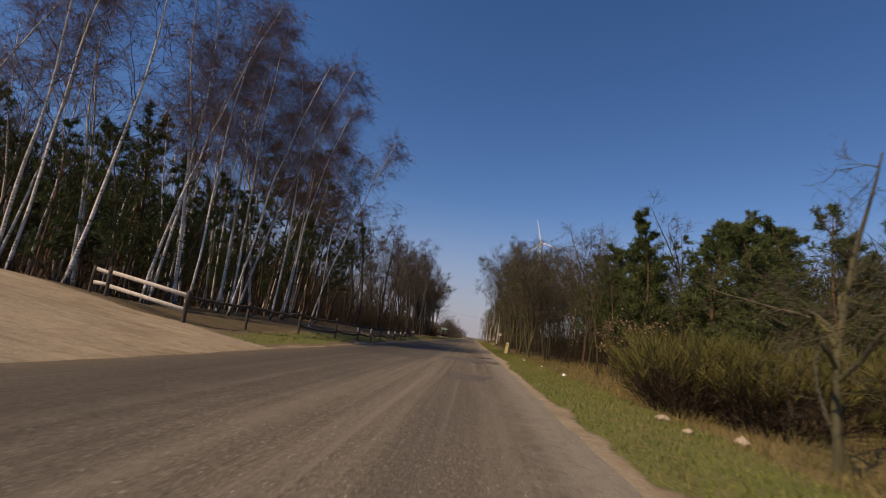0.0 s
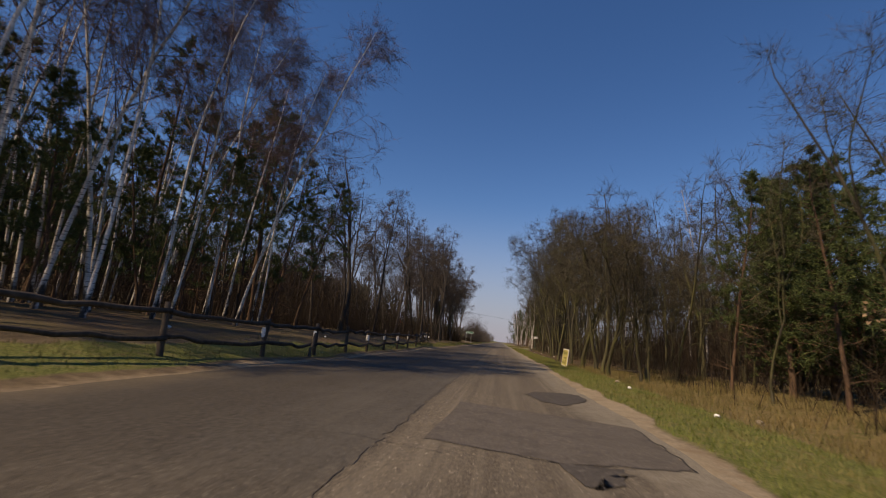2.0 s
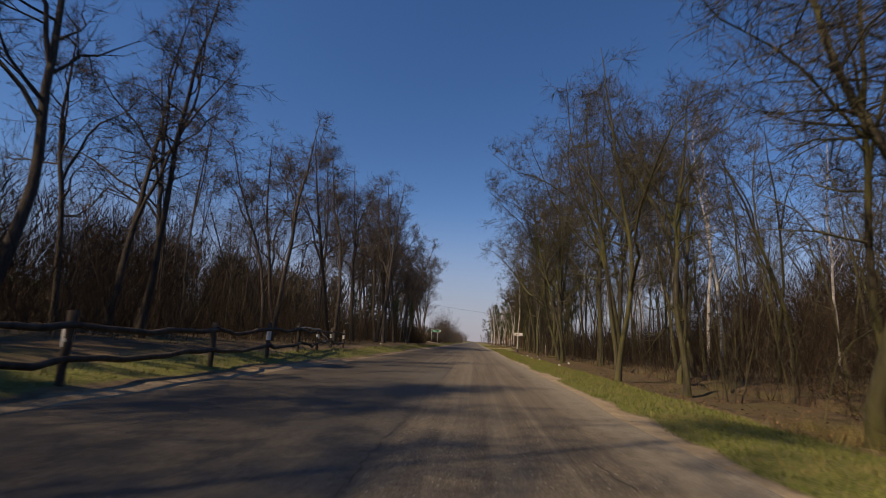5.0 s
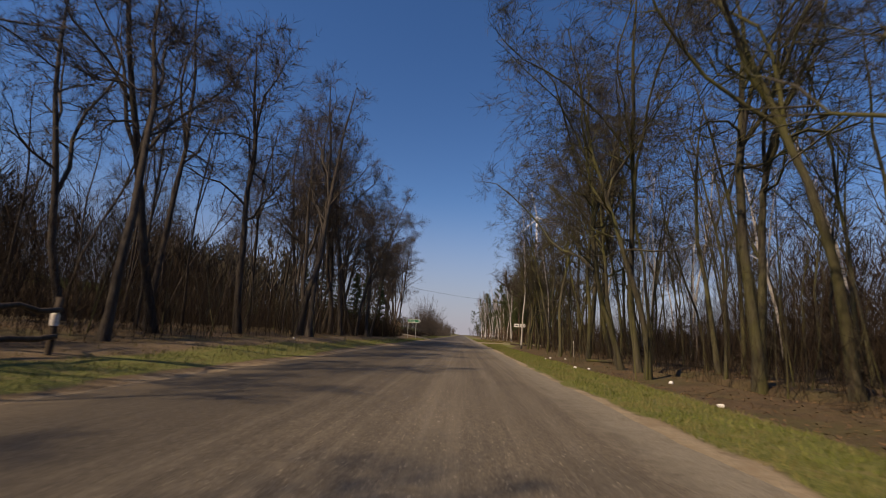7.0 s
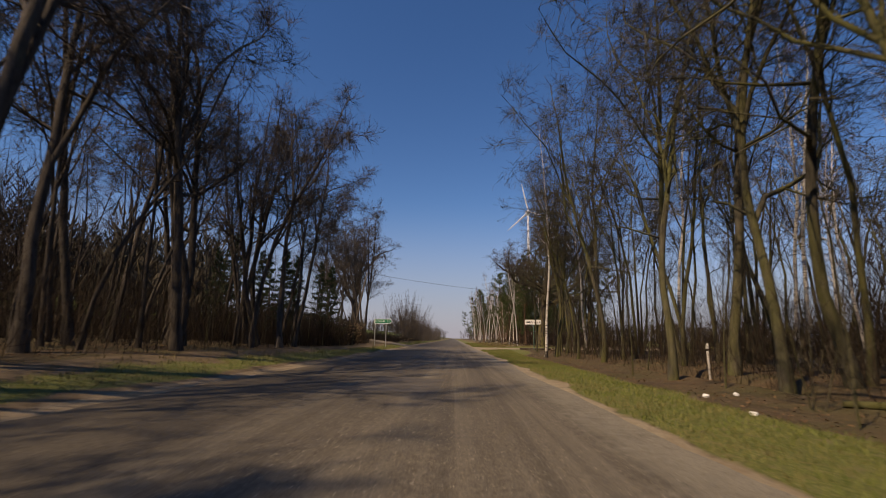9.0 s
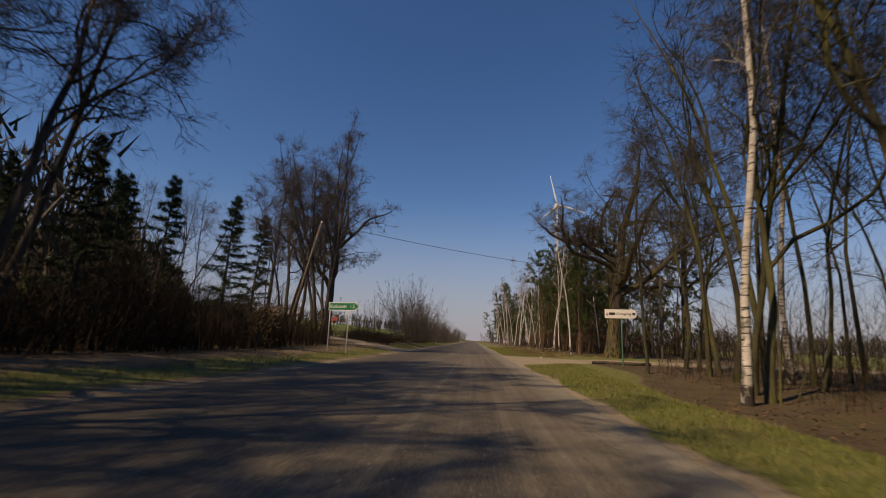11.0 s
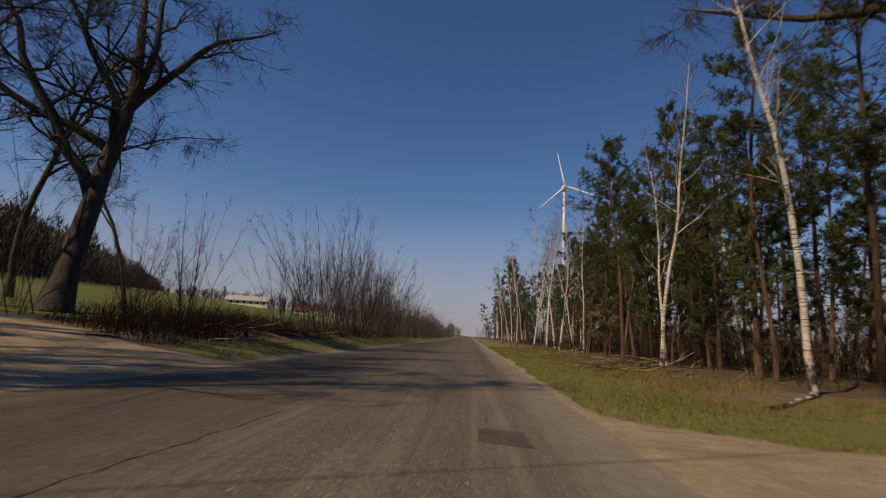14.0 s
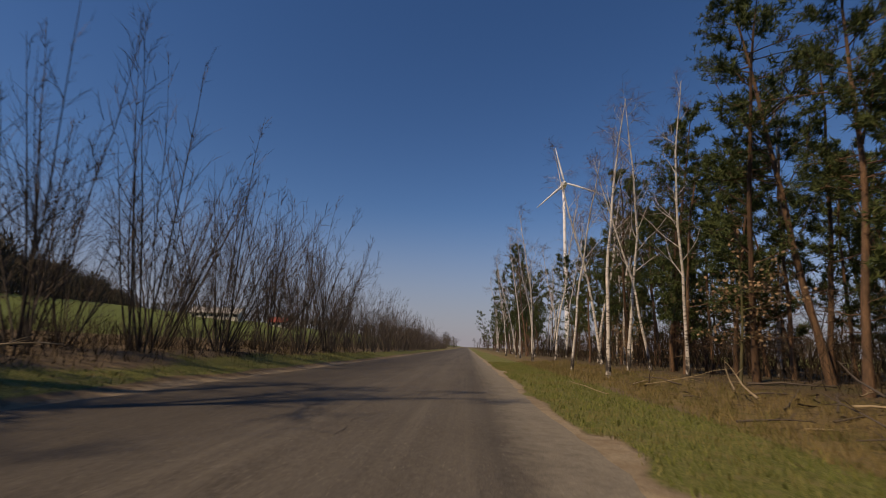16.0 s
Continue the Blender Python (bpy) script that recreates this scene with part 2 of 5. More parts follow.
def ground_material():
    n = Nodes("verge_earth_and_grass", 0.95)
    zone = n.add("ShaderNodeAttribute")
    zone.attribute_name = "zone"
    parts = n.add("ShaderNodeSeparateColor")
    n.link(zone.outputs["Color"], parts.inputs[0])
    fine, mid, wide = n.noise(26, 5, 0.7), n.noise(3.5, 5, 0.65), n.noise(0.35, 4, 0.6)
    earth = n.ramp(mid, (0.3, (0.1, 0.075, 0.045)), (0.7, (0.2, 0.15, 0.09)))
    grass = n.ramp(fine, (0.3, (0.045, 0.055, 0.014)), (0.5, (0.125, 0.142, 0.034)), (0.7, (0.25, 0.245, 0.09)))
    grass = n.mix(n.step(mid, 0.5, 0.75), grass, (0.2, 0.165, 0.075))
    sand = n.ramp(fine, (0.25, (0.2, 0.165, 0.11)), (0.7, (0.41, 0.345, 0.24)))
    sand = n.mix(n.step(mid, 0.45, 0.75), sand, (0.25, 0.188, 0.115))
    sand = n.mix(n.sums("MULTIPLY", n.step(n.noise(0.8, 5, 0.7, (1.0, 0.5, 1)), 0.5, 0.62), 0.45), sand, (0.2, 0.15, 0.092))
    ruts = n.noise(1.3, 6, 0.72, (0.35, 1.4, 1))
    sand = n.mix(n.sums("MULTIPLY", n.step(ruts, 0.54, 0.62), 0.42), sand, (0.16, 0.12, 0.075))
    sand = n.mix(n.sums("MULTIPLY", n.step(ruts, 0.44, 0.38), 0.5), sand, (0.44, 0.36, 0.24))
    litter = n.ramp(fine, (0.25, (0.035, 0.022, 0.013)), (0.5, (0.088, 0.062, 0.035)), (0.78, (0.2, 0.145, 0.08)))
    litter = n.mix(n.sums("MULTIPLY", n.step(wide, 0.42, 0.62), 0.75), litter, (0.07, 0.067, 0.026))
    litter = n.mix(n.sums("MULTIPLY", n.step(n.noise(1.3, 5, 0.7), 0.52, 0.62), 0.6), litter, (0.03, 0.023, 0.016))
    litter = n.mix(n.sums("MULTIPLY", n.step(n.noise(60, 2, 0.6), 0.6, 0.66), 0.7), litter, (0.3, 0.22, 0.13))
    straw = n.ramp(fine, (0.25, (0.08, 0.062, 0.026)), (0.7, (0.27, 0.205, 0.09)))
    straw = n.mix(n.step(mid, 0.5, 0.66), straw, (0.11, 0.105, 0.032))

    def edge(amount):
        return n.step(n.sums("ADD", amount, n.sums("MULTIPLY", n.sums("SUBTRACT", mid, 0.5), 0.7)), 0.38, 0.62)

    body = n.mix(edge(parts.outputs[0]), earth, grass)
    body = n.mix(edge(zone.outputs["Alpha"]), body, straw)
    crop = n.ramp(fine, (0.3, (0.06, 0.085, 0.014)), (0.7, (0.13, 0.165, 0.034)))
    body = n.mix(n.step(zone.outputs["Alpha"], -0.3, -0.8), body, crop)
    body = n.mix(edge(parts.outputs[2]), body, litter)
    body = n.mix(edge(parts.outputs[1]), body, sand)
    return n.done(body, n.sums("ADD", fine, mid), 0.8, 0.04)


def build_ground():
    xs = axis((-2600, -400, 300), (-400, -60, 30), (-60, -20, 3), (-20, -9, 0.8), (-9, -5, 0.35), (-5, 1.6, 1.1), (1.6, 7.2, 0.35), (7.2, 9.2, 0.16), (9.2, 24, 1.0), (24, 60, 4), (60, 400, 30), (400, 2700, 300))
    ys = axis((-2000, -80, 240), (-80, -6, 6), (-6, 190, 0.75), (190, 300, 4), (300, 700, 40), (700, 4200, 300))
    verts = [(x, y, height(x, y) - 0.012) for y in ys for x in xs]
    w = len(xs)
    faces = [(j * w + i, j * w + i + 1, (j + 1) * w + i + 1, (j + 1) * w + i) for j in range(len(ys) - 1) for i in range(w - 1)]
    mesh = bpy.data.meshes.new("ground")
    mesh.from_pydata(verts, [], faces)
    mesh.polygons.foreach_set("use_smooth", [True] * len(faces))
    layer = mesh.color_attributes.new("zone", "FLOAT_COLOR", "POINT")
    layer.data.foreach_set("color", [c for v in verts for c in ground_zones(v[0], v[1])])
    mesh.materials.append(ground_material())
    return tagged(new("ground", mesh), "grassy verge, sandy shoulders and leaf-covered forest floor beside the road", "ground", kind="structure")


def asphalt_material():
    n = Nodes("worn_asphalt", 0.85)
    x, y, z = n.split()
    fine, grit, chips = n.noise(48, 3, 0.75), n.noise(15, 4, 0.7), n.noise(27, 2, 0.6)
    lanes = n.noise(1.0, 5, 0.65, (1.7, 0.04, 1))
    blot = n.noise(0.55, 5, 0.65, (1, 0.45, 1))
    body = n.ramp(fine, (0.3, (0.045, 0.037, 0.028)), (0.5, (0.115, 0.096, 0.074)), (0.72, (0.24, 0.2, 0.152)))
    body = n.mix(n.sums("MULTIPLY", n.step(lanes, 0.48, 0.64), 0.6), body, (0.2, 0.172, 0.135))
    body = n.mix(n.sums("MULTIPLY", n.step(lanes, 0.47, 0.34), 0.5), body, (0.066, 0.058, 0.048))
    body = n.mix(n.sums("MULTIPLY", n.step(blot, 0.54, 0.68), 0.45), body, (0.062, 0.055, 0.047))
    body = n.mix(n.sums("MULTIPLY", n.step(grit, 0.56, 0.68), 0.5), body, (0.24, 0.203, 0.155))
    body = n.mix(n.sums("MULTIPLY", n.step(grit, 0.44, 0.34), 0.45), body, (0.05, 0.043, 0.036))
    body = n.mix(n.sums("MULTIPLY", n.step(chips, 0.66, 0.71), 0.8), body, (0.48, 0.42, 0.33))
    streak = n.noise(1.0, 3, 0.6, (5.0, 0.03, 1))
    body = n.mix(n.sums("MULTIPLY", n.step(streak, 0.54, 0.68), 0.32), body, (0.25, 0.215, 0.168))
    body = n.mix(n.sums("MULTIPLY", n.step(streak, 0.44, 0.32), 0.34), body, (0.06, 0.052, 0.043))
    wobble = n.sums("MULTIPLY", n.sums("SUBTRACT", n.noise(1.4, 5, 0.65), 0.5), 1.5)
    newer = n.step(n.sums("ADD", x, n.sums("MULTIPLY", wobble, 0.12)), -1.08, -1.16)
    run = n.sums("MULTIPLY", n.step(y, 17.5, 19.5), n.step(y, 64.0, 56.0))
    fresh = n.mix(n.step(blot, 0.4, 0.66), n.ramp(grit, (0.36, (0.028, 0.027, 0.026)), (0.66, (0.085, 0.08, 0.074))), (0.105, 0.097, 0.087))
    body = n.mix(n.sums("MULTIPLY", n.sums("MULTIPLY", newer, run), 0.74), body, fresh)
    beyond = n.step(n.sums("ADD", y, n.sums("MULTIPLY", wobble, 3.0)), 138.0, 142.0)
    body = n.mix(n.sums("MULTIPLY", beyond, 0.5), body, fresh)
    # asphalt goes darker towards the left edge, with a ragged border
    patchy = n.step(n.sums("ADD", x, n.sums("MULTIPLY", wobble, 1.6)), -1.0, -3.2)
    body = n.mix(n.sums("MULTIPLY", patchy, 0.68), body, n.ramp(grit, (0.35, (0.03, 0.025, 0.02)), (0.65, (0.075, 0.063, 0.05))))
    sandy = n.ramp(fine, (0.3, (0.165, 0.147, 0.117)), (0.7, (0.33, 0.294, 0.236)))
    verge = n.add("ShaderNodeAttribute")
    verge.attribute_name = "dust"
    speck = n.sums("MULTIPLY", n.sums("SUBTRACT", n.noise(5, 5, 0.7), 0.5), 1.2)
    body = n.mix(n.sums("MULTIPLY", n.step(n.sums("ADD", verge.outputs["Fac"], n.sums("ADD", speck, n.sums("MULTIPLY", wobble, 0.5))), 0.4, 1.0), 0.75), body, sandy)
    soil = n.ramp(fine, (0.3, (0.085, 0.067, 0.047)), (0.7, (0.2, 0.158, 0.11)))
    body = n.mix(n.sums("MULTIPLY", n.step(n.sums("ADD", x, wobble), -4.6, -5.6), 0.7), body, soil)
    body = n.mix(1.0, body, (0.97, 1.0, 0.97), "MULTIPLY")
    return n.done(body, n.sums("ADD", fine, grit), 0.6, 0.02)


ASPHALT = asphalt_material()


def build_road():
    """One slab of asphalt with ragged edges; it reaches out to the horizon."""
    ys = axis((-60, 260, 0.5), (260, 700, 8), (700, 3400, 150))
    bm = bmesh.new()
    rings = []
    for y in ys:
        a = -5.5 + 0.2 * bumps(0, y, 1.2, 21.0) + 0.25 * bumps(0, y, 7.0, 22.0)
        b = 1.92 + 0.12 * bumps(0, y, 0.8, 23.0) + 0.2 * bumps(0, y, 5.0, 24.0)
        line = [(a, -0.06), (a, -0.008), (a, -0.008), (-4.0, 0.0), (-1.6, 0.012), (0.7, 0.004), (1.1, 0.002), (1.45, -0.002), (b, -0.01), (b, -0.01), (b, -0.06)]
        rings.append([bm.verts.new((x, y, z)) for x, z in line])
    for p, q in zip(rings, rings[1:]):
        for k in range(len(p) - 1):
            if k not in (1, 8):
                bm.faces.new((p[k], p[k + 1], q[k + 1], q[k])).smooth = k not in (0, 9)
    mesh = bpy.data.meshes.new("road")
    bm.to_mesh(mesh)
    bm.free()
    dust = mesh.attributes.new("dust", "FLOAT", "POINT")
    dust.data.foreach_set("value", [min(max((v.co.x - 0.7) / 0.9, 0.0), 1.0) for v in mesh.vertices])
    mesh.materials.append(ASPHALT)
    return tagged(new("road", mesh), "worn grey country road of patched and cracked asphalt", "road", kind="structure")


ground, road = build_ground(), build_road()


# ---- building blocks for plants ----
class Shape:
    """Gathers points and faces, and makes one mesh of them."""

    def __init__(self):
        self.points, self.faces, self.count = [], [], 0

    def tube(self, path, radii, sides=6, cap=False):
        """A tapering tube along a path; a last radius of nought closes it in a point."""
        path = np.asarray(path, float)
        ways = np.gradient(path, axis=0)
        ways /= np.linalg.norm(ways, axis=1)[:, None] + 1e-9
        ref = np.array((0.0, 1.0, 0.0)) if abs(ways[0][1]) < 0.8 else np.array((1.0, 0.0, 0.0))
        u = np.cross(ways, ref)
        u /= np.linalg.norm(u, axis=1)[:, None] + 1e-9
        v = np.cross(ways, u)
        turn = np.arange(sides) * (2 * math.pi / sides)
        ring = np.cos(turn)[None, :, None] * u[:, None, :] + np.sin(turn)[None, :, None] * v[:, None, :]
        pts = path[:, None, :] + ring * np.asarray(radii, float)[:, None, None]
        point = radii[-1] <= 0
        rows = len(path) - 1 if point else len(path)
        base = self.count
        self.points += [tuple(p) for p in pts[:rows].reshape(-1, 3)]
        self.count += rows * sides
        for j in range(rows - 1):
            a, b = base + j * sides, base + (j + 1) * sides
            for k in range(sides):
                m = (k + 1) % sides
                self.faces.append((a + k, b + k, b + m, a + m))
        a = base + (rows - 1) * sides
        if point:
            self.points.append(tuple(path[-1]))
            for k in range(sides):
                self.faces.append((a + k, self.count, a + (k + 1) % sides))
            self.count += 1
        elif cap:
            self.faces.append(tuple(a + k for k in reversed(range(sides))))

    def face(self, *pts):
        self.points += [tuple(p) for p in pts]
        self.faces.append(tuple(range(self.count, self.count + len(pts))))
        self.count += len(pts)

    def spike(self, rng, at, way, length, width):
        """The finest twig: one slim pointed sliver."""
        side = unit(np.cross(way, rng.normal(0, 1, 3))) * width
        self.face(at - side, at + side, at + way * length)

    def ribbon(self, rng, path, width):
        """A hanging shoot, flat and pointed."""
        side = unit(np.cross(path[1] - path[0], rng.normal(0, 1, 3))) * width
        n = self.count
        m = len(path) - 1
        for k, p in enumerate(path[:-1]):
            w = side * (1 - 0.6 * k / m)
            self.points += [tuple(p - w), tuple(p + w)]
        self.points.append(tuple(path[-1]))
        self.count += 2 * m + 1
        self.faces += [(n + 2 * k, n + 2 * k + 1, n + 2 * k + 3, n + 2 * k + 2) for k in range(m - 1)] + [(n + 2 * m - 2, n + 2 * m - 1, n + 2 * m)]

    def mesh(self, name, material, smooth_faces=True):
        mesh = bpy.data.meshes.new(name)
        mesh.from_pydata(self.points, [], self.faces)
        if smooth_faces:
            mesh.polygons.foreach_set("use_smooth", [True] * len(self.faces))
        mesh.materials.append(material)
        return mesh


def thing(name, label, category, group="", at=None):
    ob = tagged(new(name), label, category, group)
    if at is not None:
        ob.matrix_basis = at
    return ob


def part(name, mesh, parent, label=""):
    ob = tagged(new(name, mesh), label)
    ob.parent = parent
    return ob


def unit(v):
    return v / (np.linalg.norm(v) + 1e-9)


def bend(rng, start, way, length, steps, wander, lift):
    """A wandering path; lift bends it up, or down where it is negative."""
    pts, way = [np.array(start, float)], unit(np.array(way, float))
    for _ in range(steps):
        way = unit(way + rng.normal(0, wander, 3) + np.array((0, 0, lift)))
        pts.append(pts[-1] + way * (length / steps))
    return np.array(pts)


def fork(rng, way, degrees):
    """A way that leaves another one at an angle, to a random side."""
    side = unit(np.cross(way, rng.normal(0, 1, 3)))
    a = radians(degrees)
    return unit(way * math.cos(a) + side * math.sin(a))


def along(path, u):
    k = u * (len(path) - 1)
    i = min(int(k), len(path) - 2)
    return path[i] + (path[i + 1] - path[i]) * (k - i), unit(path[i + 1] - path[i])


def sub_branches(rng, wood, twigs, path, radius, length, p):
    """Branches and twigs on a limb, into the shapes wood and twigs."""
    for _ in range(p["branches"]):
        u = rng.uniform(0.15, 1.0)
        at, way = along(path, u)
        size = length * rng.uniform(0.3, 0.62) * (1.15 - 0.5 * u)
        b = bend(rng, at, fork(rng, way, rng.uniform(28, 62)), size, 2, p["wander"], p["lift"])
        r = max(radius * (1 - 0.75 * u) * p.get("heavy", 0.5), p["twig_width"] * 1.1)
        if p.get("plain"):
            twigs.ribbon(rng, b, r * 1.1)
        else:
            wood.tube(b, [r, r * 0.65, r * 0.25], 3)
        for _ in range(p["twigs"]):
            at2, way2 = along(b, rng.uniform(0.1, 1.0))
            tw = rng.uniform(0.35, 1.0) * p["twig_length"]
            w = p["twig_width"] * rng.uniform(0.6, 1.1)
            t = bend(rng, at2, fork(rng, way2, rng.uniform(20, 60)), tw, 1 if p.get("plain") else 2, 0.16, p["droop"])
            twigs.ribbon(rng, t, w)
            for _ in range(p["fine"]):
                at3, way3 = along(t, rng.uniform(0.1, 0.95))
                d = unit(fork(rng, way3, rng.uniform(22, 58)) + np.array((0, 0, p["droop"])))
                twigs.spike(rng, at3, d, tw * rng.uniform(0.3, 0.75), w * 0.75)


def bare_tree(rng, tall, radius, p, stems=1, pale=False):
    """A leafless tree: the shape of its trunk with the limbs, and of its crown of twigs."""
    trunk, twigs = Shape(), Shape()
    limbs = twigs if pale else trunk
    steps, sides = p.get("steps", 12), p.get("sides", 8)
    for s in range(stems):
        turn = 2 * math.pi * s / stems + 0.4
        out = 0.0 if stems == 1 else rng.uniform(0.05, 0.19)
        lean = np.array((rng.normal(p["lean"], 0.03) + out * math.cos(turn), rng.normal(0, 0.03) + out * math.sin(turn), 1.0))
        high = tall * (1 if s == 0 else rng.uniform(0.8, 1.0))
        foot = (0.0, 0.0, -0.15) if stems == 1 else (0.28 * math.cos(turn), 0.28 * math.sin(turn), -0.15)
        path = bend(rng, foot, lean, high, steps, p["sway"], 0.02)
        u = np.linspace(0, 1, steps + 1)
        thin = radius * (1 - u) ** 0.75
        trunk.tube(path, thin * (1 + 0.5 * np.exp(-u * high / 0.45)) + 0.012, sides)
        leaders = [(path, radius, p["crown"], 1.0)]
        for _ in range(p.get("leaders", 0)):
            q = rng.uniform(*p["split"])
            at, way = along(path, q)
            here = radius * (1 - q) ** 0.75 * rng.uniform(0.5, 0.75)
            arm = bend(rng, at, fork(rng, way, rng.uniform(*p.get("parting", (9, 24)))), high * (1 - q) * rng.uniform(0.72, 1.0), 8, p.get("crook", 0.13), p.get("arm_lift", 0.06))
            v = np.linspace(0, 1, 9)
            trunk.tube(arm, here * (1 - v) ** 0.75 + 0.01, max(5, sides - 2))
            leaders.append((arm, here, 0.15, 0.8))
        for line, base, low, share in leaders:
            for k in range(p["limbs"]):
                rel = ((k + rng.uniform(0, 1)) / p["limbs"]) ** 0.9
                q = min(low + (1 - low) * rel, 0.985)
                at, way = along(line, q)
                here = base * (1 - q) ** 0.75
                size = p["reach"] * high * share * (1.12 - 0.75 * rel ** 1.4) * rng.uniform(0.5, 1.12)
                limb = bend(rng, at, fork(rng, way, rng.uniform(*p["angle"])), size, 6, p["wander"] * 0.85, p["rise"] * 0.7)
                lr = max(min(here * 0.6, size * p.get("stout", 0.02)), 0.012)
                limbs.tube(limb, lr * np.array((1.15, 0.92, 0.76, 0.6, 0.46, 0.32, 0.18)), 3)
                sub_branches(rng, limbs, twigs, limb, lr, size, p)
    return trunk, twigs


def tree_thing(name, label, category, group, shapes, materials, names=("trunk", "crown"), labels=("", "")):
    root = thing(name, label, category, group)
    for shape, material, n, l in zip(shapes, materials, names, labels):
        for one in (shape if isinstance(shape, list) else [shape]):
            if one.count:
                part(n, one.mesh(n, material), root, l)
    return root


FOREST = dict(limbs=10, leaders=2, split=(0.3, 0.62), branches=6, twigs=5, fine=4, crown=0.36, reach=0.2, angle=(38, 82), wander=0.36, rise=0.1, lift=0.06, droop=0.05, twig_length=1.05, twig_width=0.008, lean=0.0, sway=0.08, stout=0.026)
EDGE = dict(limbs=11, leaders=3, heavy=0.62, split=(0.26, 0.55), parting=(10, 26), crook=0.2, arm_lift=0.05, branches=7, twigs=6, fine=4, crown=0.34, reach=0.25, angle=(42, 88), wander=0.42, rise=0.05, lift=0.02, droop=0.0, twig_length=0.9, twig_width=0.0095, lean=0.0, sway=0.06, stout=0.034, sides=10, steps=16)
DEEP = dict(limbs=7, leaders=1, split=(0.3, 0.55), branches=5, twigs=5, fine=2, plain=True, crown=0.26, reach=0.19, angle=(28, 62), wander=0.2, rise=0.12, lift=0.06, droop=0.03, twig_length=1.3, twig_width=0.015, lean=0.0, sway=0.07, sides=5, steps=8)
BIRCH = dict(limbs=24, branches=6, twigs=10, fine=6, crown=0.34, reach=0.23, angle=(26, 52), wander=0.1, rise=0.04, lift=-0.06, droop=-0.24, twig_length=1.15, twig_width=0.0085, lean=0.04, sway=0.045)
SLIM = dict(limbs=15, branches=4, twigs=5, fine=3, crown=0.33, reach=0.16, angle=(28, 52), wander=0.12, rise=0.08, lift=0.0, droop=-0.05, twig_length=0.75, twig_width=0.007, lean=0.0, sway=0.05)
OAK = dict(limbs=11, leaders=8, heavy=0.6, split=(0.26, 0.62), parting=(22, 62), arm_lift=0.07, branches=9, twigs=7, fine=5, crown=0.36, reach=0.24, angle=(40, 86), wander=0.42, rise=0.06, lift=0.03, droop=0.0, twig_length=0.7, twig_width=0.0095, lean=0.0, sway=0.06, stout=0.034, crook=0.26, sides=12)
MULTI = dict(limbs=12, leaders=1, split=(0.3, 0.5), branches=7, twigs=7, fine=5, crown=0.3, reach=0.2, angle=(26, 56), wander=0.2, rise=0.12, lift=0.06, droop=0.02, twig_length=0.8, twig_width=0.009, lean=0.0, sway=0.05)


def place(ob, x, y, turn=0.0, size=1.0, tilt=(0, 0), label="", z=None):
    """A copy of a thing standing on the ground."""
    m = pose(x, y, height(x, y) if z is None else z, tilt[0], tilt[1], turn) @ Matrix.Diagonal((size, size, size, 1))
    made = copy_thing(ob, m)
    made.matrix_basis = m
    return tagged(made, label)


def pick(rng, options):
    return options[int(rng.integers(len(options)))]


def drop_first(*groups):
    """Takes the patterns away once their copies stand."""
    for group in groups:
        for ob in group:
            for o in (*ob.children_recursive, ob):
                bpy.data.objects.remove(o)


# ---- the plants' patterns ----
def tuft(rng, needles, at, way, count, length, width, spread=0.75):
    """A tuft of needles or leaves, each a slim pointed blade."""
    for _ in range(count):
        d = unit(way + rng.normal(0, spread, 3))
        side = unit(np.cross(d, rng.normal(0, 1, 3))) * width
        root, tip = at - d * length * 0.1, at + d * length * rng.uniform(0.6, 1.1)
        needles.face(root - side, root + side, tip)


